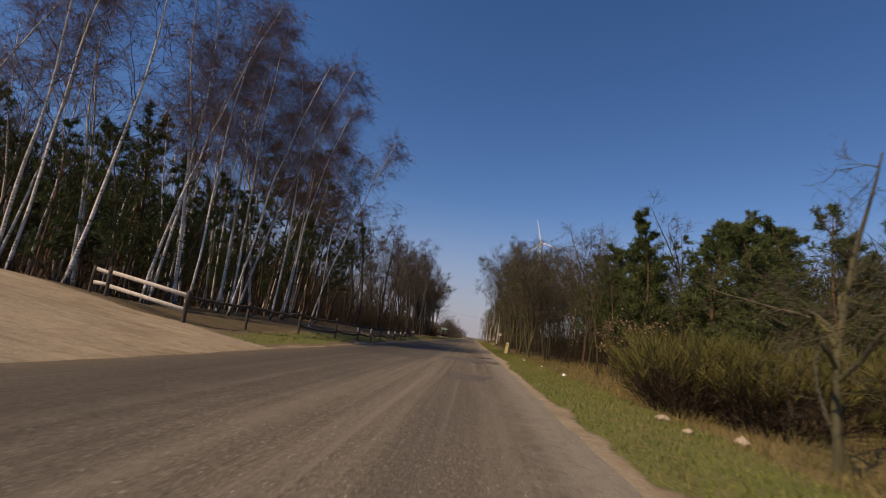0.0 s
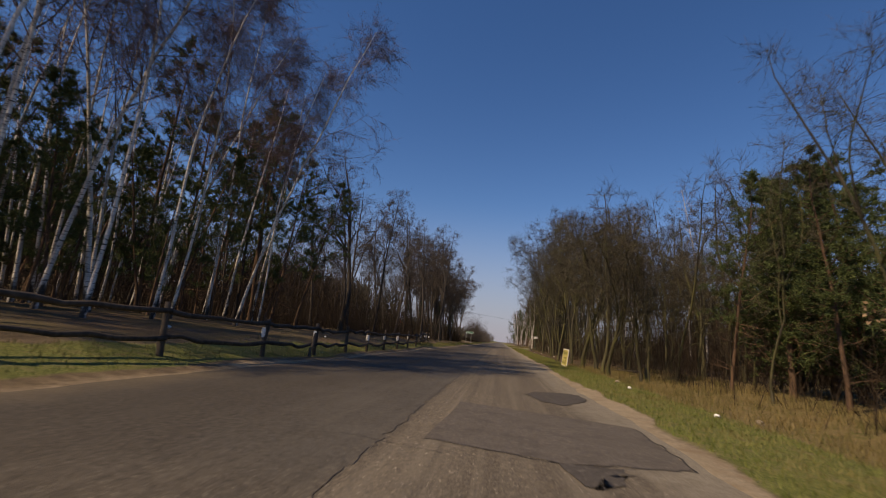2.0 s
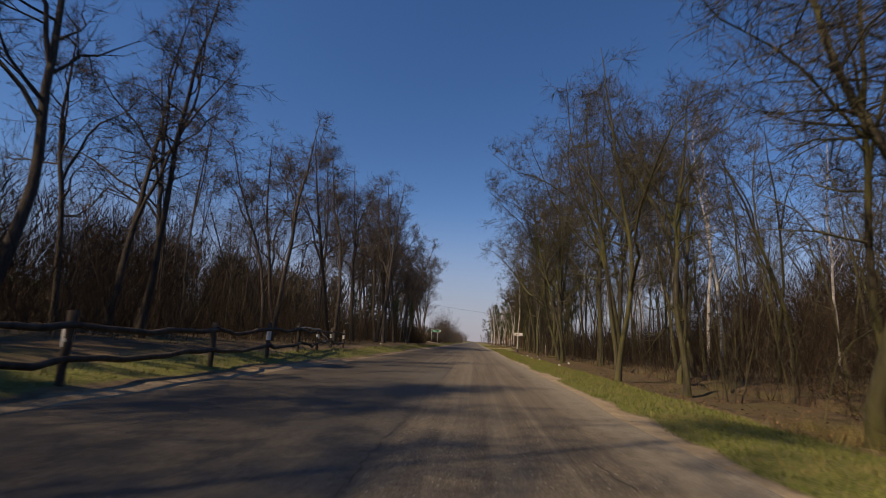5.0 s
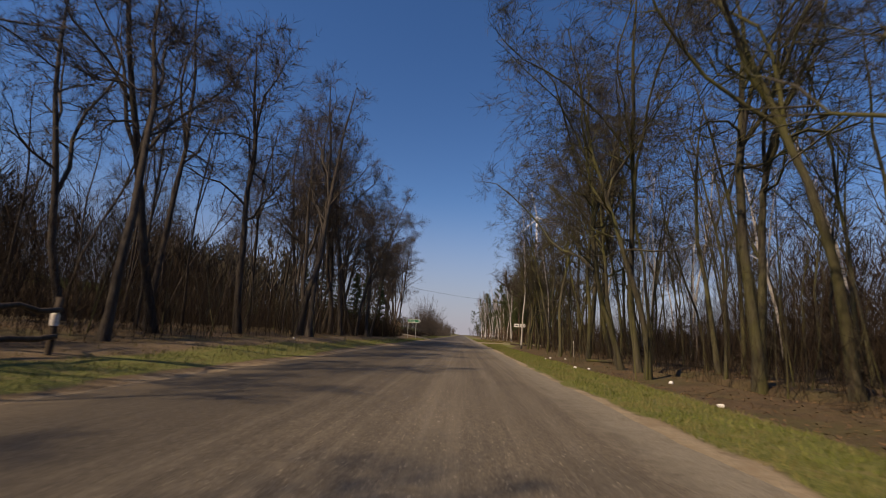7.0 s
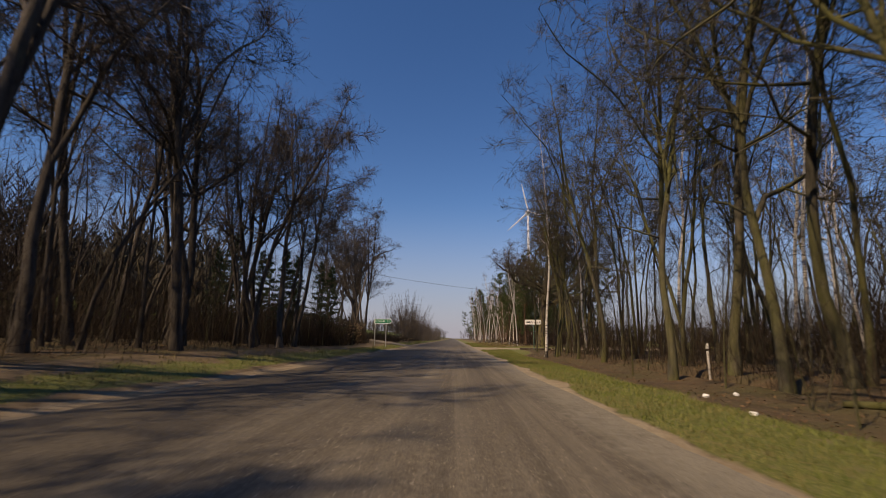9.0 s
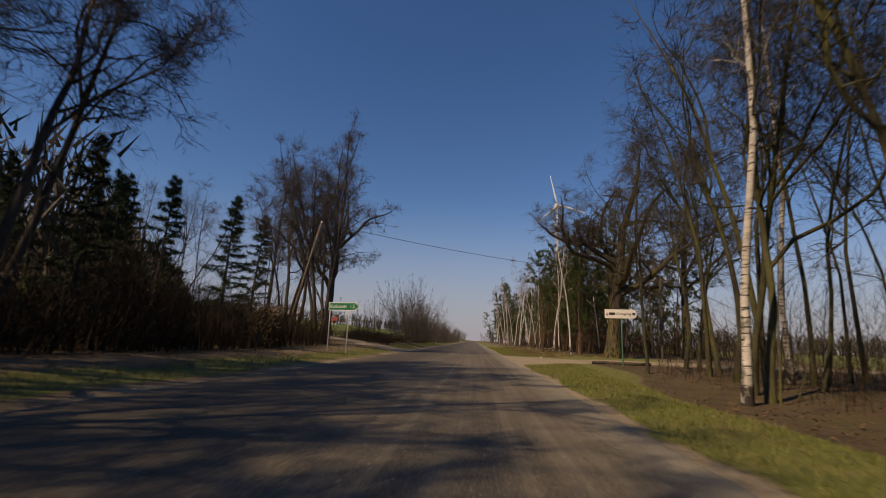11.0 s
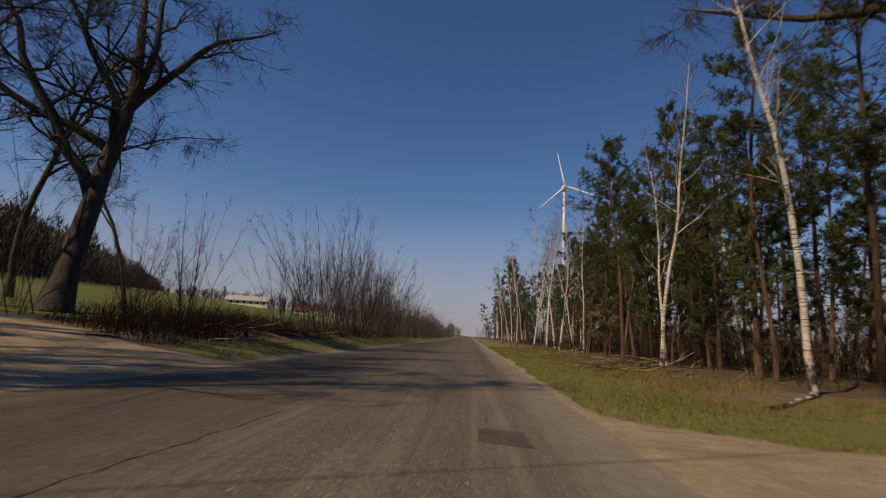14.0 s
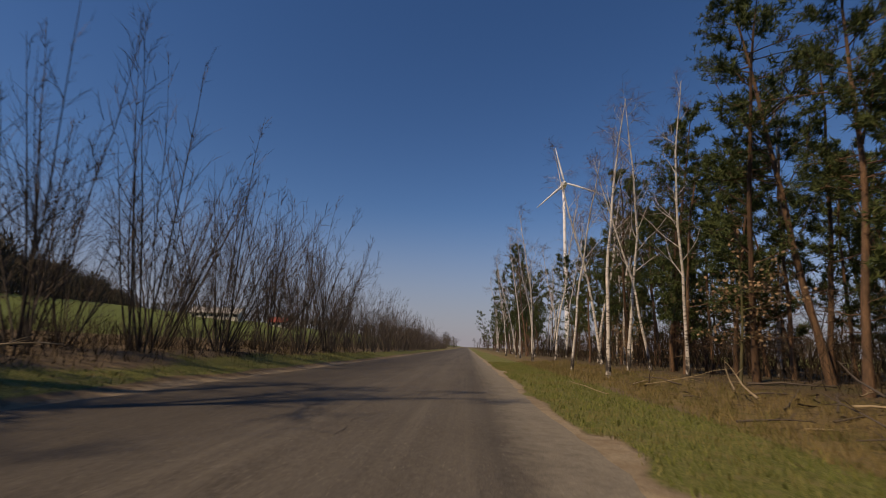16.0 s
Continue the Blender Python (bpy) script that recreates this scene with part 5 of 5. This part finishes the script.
def upright(name, x, y, z0, z1, r, material, parent, label=""):
    shape = Shape()
    shape.tube([(x, y, z0), (x, y, (z0 + z1) / 2), (x, y, z1)], [r, r, r], 12, True)
    return part(name, shape.mesh(name, material), parent, label)


def direction_sign():
    g = height(-8.1, 125.4)
    root = thing("direction_sign", "green arrow-shaped road sign with white lettering on two posts", "road sign", at=pose(-8.2, 125.45, g, 0, 0, -19))
    w, t, z = 1.72, 0.28, 2.58 - g
    board = plate("board", [(0, z - 0.22), (w, z - 0.22), (w + t, z), (w, z + 0.22), (0, z + 0.22)], 0.02, SIGN_WHITE, root)
    plate("face", [(0.035, z - 0.185), (w - 0.01, z - 0.185), (w + t - 0.05, z), (w - 0.01, z + 0.185), (0.035, z + 0.185)], 0.003, SIGN_GREEN, board, -0.004, "green reflective face")
    words("lettering", "Ko\u015bcianki", 0.27, SIGN_WHITE, board, pose(0.1, -0.006, z, 90, 0, 0), "white lettering")
    words("distance", "1,5", 0.27, SIGN_WHITE, board, pose(1.38, -0.006, z, 90, 0, 0), "white number")
    for x in (0.08, 1.3):
        upright("post", x, 0.05, -0.2, z + 0.2, 0.03, POST_GREY, root, "galvanised steel post")
    return root


def camping_sign():
    g = height(7.4, 125.0)
    root = thing("camping_sign", "white arrow-shaped campsite sign on one green post", "sign", at=pose(6.72, 125.25, g, 0, 0, -14))
    w, z, h = 1.42, 2.66 - g, 0.23
    tip = [(w + 0.14 * math.sin(a), z + h * math.cos(a)) for a in np.linspace(math.pi, 0, 7)]
    board = plate("board", [(0, z - h), *tip, (0, z + h)], 0.025, SIGN_WHITE, root)
    plate("tent_symbol", [(0.06, z - 0.09), (0.16, z - 0.09), (0.13, z + 0.08)], 0.003, SIGN_BLACK, board, -0.004, "dark tent symbol")
    plate("name_bar", [(0.22, z - 0.07), (0.52, z - 0.07), (0.52, z + 0.07), (0.22, z + 0.07)], 0.003, SIGN_BLACK, board, -0.004, "dark bar in place of a name")
    words("lettering", "Camping", 0.2, SIGN_BLACK, board, pose(0.57, -0.006, z, 90, 0, 0), "dark lettering")
    plate("number_bar", [(1.36, z - 0.06), (1.5, z - 0.06), (1.5, z + 0.06), (1.36, z + 0.06)], 0.003, SIGN_BLACK, board, -0.004, "dark bar in place of a number")
    upright("post", 0.82, 0.06, -0.2, z + 0.28, 0.035, POST_GREEN, root, "green-painted steel post")
    return root


def yellow_board():
    x, y = 3.58, 44.9
    root = thing("advertising_board", "faded yellow advertising board leaning on short stakes", "board", at=pose(x, y, height(x, y) + 0.02, -6, 2, -85))
    board = plate("board", [(0, 0), (1.35, 0), (1.35, 0.98), (0, 0.98)], 0.03, SIGN_WHITE, root)
    plate("face", [(0.05, 0.05), (1.3, 0.05), (1.3, 0.93), (0.05, 0.93)], 0.003, BOARD_YELLOW, board, -0.004, "yellow printed face")
    for a, b, c, d in ((0.15, 0.68, 1.15, 0.84), (0.5, 0.42, 1.1, 0.52), (0.2, 0.14, 1.0, 0.24)):
        plate("print_bar", [(a, b), (c, b), (c, d), (a, d)], 0.002, BOARD_PRINT, board, -0.0065, "olive bar of unreadable print")
    for u in (0.15, 1.2):
        upright("stake", u, 0.06, -0.35, 0.9, 0.025, WOOD_DARK, root, "short wooden stake")
    return root


direction_sign(), camping_sign(), yellow_board()


def utility_pole(label, foot, head, arms):
    """A round timber pole, which may lean, with its crossarm and insulators."""
    root = thing("utility_pole", label, "pole", at=pose(*foot))
    d = np.array(head) - np.array(foot)
    shape = Shape()
    shape.tube([d * u for u in (-0.03, 0.0, 0.35, 0.7, 1.0)], [0.1, 0.095, 0.09, 0.08, 0.07], 12, True)
    part("pole", shape.mesh("pole", POLE_WOOD), root)
    if arms:
        arm = Shape()
        box(arm, (d[0] - 0.5, d[1] - 0.05, d[2] - 0.35), (d[0] + 0.5, d[1] + 0.03, d[2] - 0.26))
        part("crossarm", arm.mesh("crossarm", POLE_WOOD, False), root)
        for x in (-0.42, 0.42):
            upright("insulator", d[0] + x, d[1], d[2] - 0.26, d[2] - 0.1, 0.035, WHITE_PAINT, root, "white porcelain insulator")
    else:
        upright("insulator", d[0], d[1], d[2], d[2] + 0.12, 0.04, WHITE_PAINT, root, "white porcelain insulator")
    return root


utility_pole("old timber pole leaning over the hedge", (-10.2, 124.5, height(-10.2, 124.5)), (-9.3, 126.2, 7.5), False)
utility_pole("upright timber pole with a crossarm behind the track", (14.5, 138.1, height(14.5, 138.1)), (14.6, 138.0, 6.6), True)
utility_pole("second timber pole with a crossarm by the pines", (16.0, 144.2, height(16.0, 144.2)), (15.9, 144.1, 7.3), True)


def overhead_wire(a, b, sag):
    shape = Shape()
    a, b = np.array(a), np.array(b)
    shape.tube([a + (b - a) * u - np.array((0, 0, sag * 4 * u * (1 - u))) for u in np.linspace(0, 1, 15)], [0.014] * 15, 5, True)
    return tagged(new("overhead_wire", shape.mesh("overhead_wire", WIRE)), "thin black wire strung across the road", "wire")


overhead_wire((-9.3, 126.2, 7.55), (14.6, 138.0, 6.55), 0.5)
overhead_wire((14.6, 138.0, 6.5), (15.9, 144.1, 7.2), 0.1)


def wind_turbine(x, y, hub, blade):
    root = thing("wind_turbine", "distant white wind turbine with three blades above the trees", "wind turbine", at=pose(x, y, height(x, y)))
    tower = Shape()
    tower.tube([(0, 0, hub * u) for u in (0, 0.33, 0.66, 0.985)], [1.05, 0.9, 0.75, 0.6], 20, True)
    part("tower", tower.mesh("tower", TURBINE_WHITE), root)
    nacelle = Shape()
    nacelle.tube([(0, -2.6, hub), (0, -2.0, hub), (0, 2.5, hub), (0, 4.2, hub)], [1.2, 1.5, 1.5, 0.9], 12, True)
    part("nacelle", nacelle.mesh("nacelle", TURBINE_WHITE), root)
    rotor = Shape()
    rotor.tube([(0, -4.4, hub), (0, -3.6, hub), (0, -2.6, hub)], [0.3, 0.9, 1.1], 12, True)
    spinner = part("spinner", rotor.mesh("spinner", TURBINE_WHITE), root)
    for k in range(3):
        a = radians(103 + 120 * k)
        d, s = np.array((math.cos(a), 0, math.sin(a))), np.array((-math.sin(a), 0, math.cos(a)))
        b = Shape()
        rows = []
        for u, chord in ((0.03, 0.7), (0.12, 1.1), (0.25, 1.5), (0.5, 1.1), (0.8, 0.75), (1.0, 0.3)):
            c = np.array((0, -3.4, hub)) + d * blade * u
            rows.append([c - s * chord * 0.26, c + np.array((0, -0.22 * chord, 0)), c + s * chord * 0.5, c + np.array((0, 0.15 * chord, 0))])
        b.points = [tuple(p) for row in rows for p in row]
        b.count = len(b.points)
        b.faces = [(i * 4 + j, i * 4 + (j + 1) % 4, i * 4 + 4 + (j + 1) % 4, i * 4 + 4 + j) for i in range(5) for j in range(4)] + [(0, 3, 2, 1), (20, 21, 22, 23)]
        part("blade", b.mesh("blade", TURBINE_WHITE), spinner)
    return root


wind_turbine(46.7, 368.4, 80.4, 18.5)


def farm_building(label, x, y, turn, long, deep, eaves, ridge, roof_material, windows):
    root = thing("farm_building", label, "building", "farm beyond the field", pose(x, y, height(x, y), 0, 0, turn))
    wall = Shape()
    l, d = long / 2, deep / 2
    wall.points = [(-l, -d, -1), (l, -d, -1), (l, d, -1), (-l, d, -1), (-l, -d, eaves), (l, -d, eaves), (l, d, eaves), (-l, d, eaves), (-l, 0, ridge - 0.1), (l, 0, ridge - 0.1)]
    wall.count = 10
    wall.faces = [(0, 1, 5, 4), (2, 3, 7, 6), (1, 2, 6, 9, 5), (3, 0, 4, 8, 7)]
    part("wall", wall.mesh("wall", PLASTER, False), root)
    for side in (-1, 1):
        roof = Shape()
        a, b = (side * (d + 0.5), eaves - 0.3), (0, ridge)
        p = [(e, yy, zz + up) for up in (0, 0.18) for e, (yy, zz) in ((-l - 0.4, a), (l + 0.4, a), (l + 0.4, b), (-l - 0.4, b))]
        roof.points, roof.count = p, 8
        roof.faces = [(3, 2, 1, 0), (4, 5, 6, 7), (0, 1, 5, 4), (1, 2, 6, 5), (2, 3, 7, 6), (3, 0, 4, 7)]
        part("roof", roof.mesh("roof", roof_material, False), root)
    for k in range(windows):
        u = -l + long * (k + 0.7) / (windows + 0.4)
        plate("window", [(u, 0.7), (u + 0.8, 0.7), (u + 0.8, 1.6), (u, 1.6)], 0.05, PANE, root, -d - 0.04)
    return root


farm_building("long low cream barn with a grey roof beyond the field", -84, 302, 12, 15, 6, 2.0, 3.6, ROOF_GREY, 6)
farm_building("small farmhouse with a red roof beyond the field", -64, 306, 8, 5.5, 5, 1.7, 3.2, ROOF_RED, 3)


def brush_pile(label, x, y, spread_x, spread_y, count, longest):
    """Cut branches heaped on the ground, each one a part."""
    root = thing("brush_pile", label, "brush pile", at=pose(x, y, height(x, y)))
    for k in range(count):
        a = rng.normal(0.5, 0.7)
        at = np.array((rng.normal(0, spread_x), rng.normal(0, spread_y), 0.0))
        size = rng.uniform(0.4, 1.0) * longest
        at[2] = height(x + at[0], y + at[1]) - height(x, y) + rng.uniform(0.02, 0.35) * math.exp(-((at[0] / spread_x) ** 2 + (at[1] / spread_y) ** 2) / 3)
        shape = Shape()
        path = bend(rng, at, (math.cos(a), math.sin(a), rng.normal(0, 0.08)), size, 5, 0.09, -0.01)
        r = rng.uniform(0.008, 0.03)
        shape.tube(path, r * np.linspace(1, 0.35, 6), 5, True)
        for _ in range(3):
            p, w = along(path, rng.uniform(0.3, 0.9))
            shape.tube(bend(rng, p, fork(rng, w, 35), size * 0.25, 2, 0.1, 0.0), [r * 0.4, r * 0.3, 0.0], 3)
        part("branch", shape.mesh("branch", pick(rng, (TWIG_BARE, BRUSH, STRAW_WOOD))), root)
    return root


STRAW_WOOD = plain_material("pale_cut_wood", (0.22, 0.17, 0.1), (0.42, 0.34, 0.22), 0.85, 14)
brush_pile("pile of cut branches on the dry grass", 7.6, 152.8, 1.3, 2.2, 60, 2.6)
brush_pile("loose heap of cut branches by the ditch", 6.2, 147.6, 1.0, 1.8, 34, 2.2)
brush_pile("dark fallen branches scattered in the dry grass", 6.6, 157.5, 1.1, 2.6, 30, 2.2)
brush_pile("dark cut branches thrown along the verge", -9.0, 148.5, 0.9, 3.2, 40, 2.2)


def lying_log(label, a, b, r, material):
    shape = log_between((*a, height(*a) + r * 0.8), (*b, height(*b) + r * 0.8), r, 0, 6, r * 0.2, 9)
    return tagged(new("fallen_log", shape.mesh("fallen_log", material)), label, "log")


lying_log("fallen pale birch stem lying in the grass", (5.8, 138.3), (7.8, 140.0), 0.05, BARK_BIRCH)
lying_log("dark log lying beside the sandy track", (6.4, 126.9), (9.4, 126.5), 0.09, WOOD_DARK)
lying_log("mossy dead trunk lying under the trees", (7.0, 88.0), (12.5, 83.0), 0.08, BARK_FOREST)
lying_log("dead trunk lying among the leaves", (6.8, 47.5), (10.2, 43.5), 0.06, BARK_SHADED)


def lump(name, label, category, x, y, size, material, flat=0.6):
    """A stone or a scrap of litter: an uneven rounded lump."""
    bm = bmesh.new()
    bmesh.ops.create_icosphere(bm, subdivisions=2, radius=1.0)
    seed = rng.uniform(0, 50)
    for v in bm.verts:
        k = 1 + 0.45 * noise.noise(v.co * 1.3 + Vector((seed, 0, 0)))
        v.co = Vector((v.co.x * k * size, v.co.y * k * size * 0.75, v.co.z * k * size * flat))
    mesh = bpy.data.meshes.new(name)
    bm.to_mesh(mesh)
    bm.free()
    mesh.materials.append(material)
    ob = tagged(new(name, mesh), label, category)
    ob.matrix_basis = pose(x, y, height(x, y) + size * flat * 0.45, 0, 0, rng.uniform(0, 360))
    return ob


for x, y, s in ((4.2, 9.3, 0.12), (3.95, 7.7, 0.09), (4.8, 7.8, 0.14), (6.3, 10.0, 0.12), (5.2, 26.3, 0.1), (4.2, 33.8, 0.09)):
    lump("stone", "pale rough stone lying in the verge grass", "stone", x, y, s, STONE)
for x, y, s in ((4.4, 20.0, 0.11), (4.0, 31.4, 0.07), (4.4, 26.3, 0.06), (6.5, 75.4, 0.1), (4.7, 69.0, 0.08), (4.3, 79.3, 0.08), (5.0, 79.8, 0.07), (5.1, 89.2, 0.07), (6.2, 90.0, 0.08), (4.3, 86.3, 0.06), (-8.6, 82.0, 0.07), (-9.4, 28.0, 0.08), (4.6, 133.9, 0.06), (-8.4, 37.5, 0.05)):
    lump("litter", "crumpled white scrap of litter in the grass", "litter", x, y, s, PAPER)


# ---- cracks and patches in the asphalt ----
def road_top(x):
    return float(np.interp(x, (-5.5, -4.0, -1.6, 0.8, 2.1), (-0.008, 0.0, 0.012, 0.004, -0.008)))


def patch(outline, material, lift=0.004):
    """A thin repair on the asphalt, cut fine enough to follow its camber."""
    mid = np.mean(outline, axis=0)
    shape, n = Shape(), len(outline)
    edge = []
    for k in range(n):
        a, b = np.array(outline[k]), np.array(outline[(k + 1) % n])
        edge += [a + (b - a) * u + rng.normal(0, 0.024, 2) for u in (0, 0.25, 0.5, 0.75)]
    rings = [[mid + (e - mid) * k for e in edge] for k in (1.0, 0.66, 0.33)]
    shape.points = [(p[0], p[1], road_top(p[0]) + lift) for ring in rings for p in ring] + [(mid[0], mid[1], road_top(mid[0]) + lift)]
    m = len(edge)
    shape.count = len(shape.points)
    shape.faces = [(r * m + k, r * m + (k + 1) % m, (r + 1) * m + (k + 1) % m, (r + 1) * m + k) for r in (0, 1) for k in range(m)] + [(2 * m + k, 2 * m + (k + 1) % m, 3 * m) for k in range(m)]
    return part("patch", shape.mesh("patch", material), road)


def crack(points, wide=0.016, lift=0.005):
    pts = []
    for a, b in zip(points, points[1:]):
        a, b = np.array(a), np.array(b)
        n = max(2, int(np.linalg.norm(b - a) / 0.12))
        pts += [a + (b - a) * k / n + rng.normal(0, 0.022, 2) for k in range(n)]
    shape = Shape()
    for p, q in zip(pts, pts[1:]):
        d = unit(q - p)
        s = np.array((-d[1], d[0])) * wide * rng.uniform(0.5, 1.2)
        shape.face(*[(v[0], v[1], road_top(v[0]) + lift) for v in (p - s, q - s, q + s, p + s)])
    return part("crack", shape.mesh("crack", TAR), road)


patch(((-0.74, 20.5), (0.55, 20.15), (1.77, 20.5), (1.8, 22.7), (-0.67, 23.5)), PATCH_OLD)
patch(((0.5, 20.1), (1.1, 20.2), (1.05, 19.95), (0.8, 19.5), (0.62, 19.5)), PATCH_NEW, 0.007)
patch(((0.01, 11.43), (0.87, 11.66), (1.17, 13.09), (-0.01, 13.24)), PATCH_OLD)
crack(((0.01, 11.43), (0.87, 11.66), (1.17, 13.09), (-0.01, 13.24), (0.01, 11.43)), 0.008)
patch(((0.5, 25.7), (0.72, 26.3), (1.3, 26.7), (1.75, 26.6), (1.68, 25.6), (1.45, 25.0), (1.05, 24.4), (0.72, 24.7)), PATCH_NEW, 0.007)
patch(((-3.9, 119.3), (-3.0, 119.1), (-2.9, 120.0), (-3.7, 120.2)), PATCH_NEW)
patch(((-2.6, 122.1), (-1.6, 122.3), (-1.5, 121.6), (-2.1, 121.5)), PATCH_OLD)
patch(((0.4, 134.6), (0.9, 134.5), (0.85, 133.8), (0.35, 133.9)), PATCH_NEW)
patch(((-2.4, 88.0), (-0.6, 87.4), (-0.5, 90.5), (-2.2, 91.2)), PATCH_OLD)
crack(((0.24, 18.2), (0.44, 17.55), (0.72, 17.0), (1.04, 16.95), (1.2, 17.2)), 0.012)
crack(((-0.74, 20.5), (0.55, 20.12), (1.77, 20.48), (1.82, 22.7)), 0.012)
crack(((-1.12, 18.5), (-1.14, 26.0), (-1.05, 34.0), (-1.2, 44.0), (-1.15, 58.0)), 0.006)
crack(((-0.7, 55.1), (0.67, 54.95), (1.45, 55.25)))
crack(((-2.9, 127.7), (-2.3, 130.2), (-1.9, 135.0)), 0.008)
for k in range(34):
    y = 3 + 5.2 * k + rng.uniform(-2, 2)
    x = rng.uniform(-4.5, 1.2)
    if k % 3:
        crack(((x, y), (x + rng.normal(0, 0.3), y + rng.uniform(0.8, 2.6))), 0.005)
    else:
        crack(((x, y), (x + rng.uniform(0.6, 2.0), y + rng.normal(0, 0.25))), 0.006)


# ---- small things along the wood ----
def marker_post(x, y, tall):
    root = thing("marker_post", "short grey marker post with a white top by the trees", "post", at=pose(x, y, height(x, y), 2, -3, 20))
    upright("post", 0, 0, -0.2, tall - 0.22, 0.034, WOOD_GREY, root)
    upright("cap", 0, 0, tall - 0.15, tall, 0.038, WHITE_PAINT, root, "white-painted top")
    return root


marker_post(7.6, 93.7, 1.1)
for a, b, z0, z1 in (((-7.35, 61.6), (-7.9, 65.4), 0.82, 0.08), ((-7.4, 61.9), (-7.7, 64.3), 0.5, 0.1), ((-7.2, 58.0), (-7.42, 61.7), 0.9, 0.92)):
    shape = log_between((*a, height(*a) + z0), (*b, height(*b) + z1), 0.03, 0, 6, 0.015, 8)
    tagged(new("loose_pole", shape.mesh("loose_pole", WOOD_GREY)), "thin pale barkless pole propped on the fence", "pole", "loose poles")

brace = log_between((-5.9, 29.8, height(-5.9, 29.8) - 0.03), (-6.02, 30.45, height(-6.02, 30.45) + 0.68), 0.055, 0, 6, 0.015, 9)
tagged(new("loose_pole", brace.mesh("loose_pole", WOOD_DARK)), "dark thick log propped against a fence post", "pole", "loose poles")
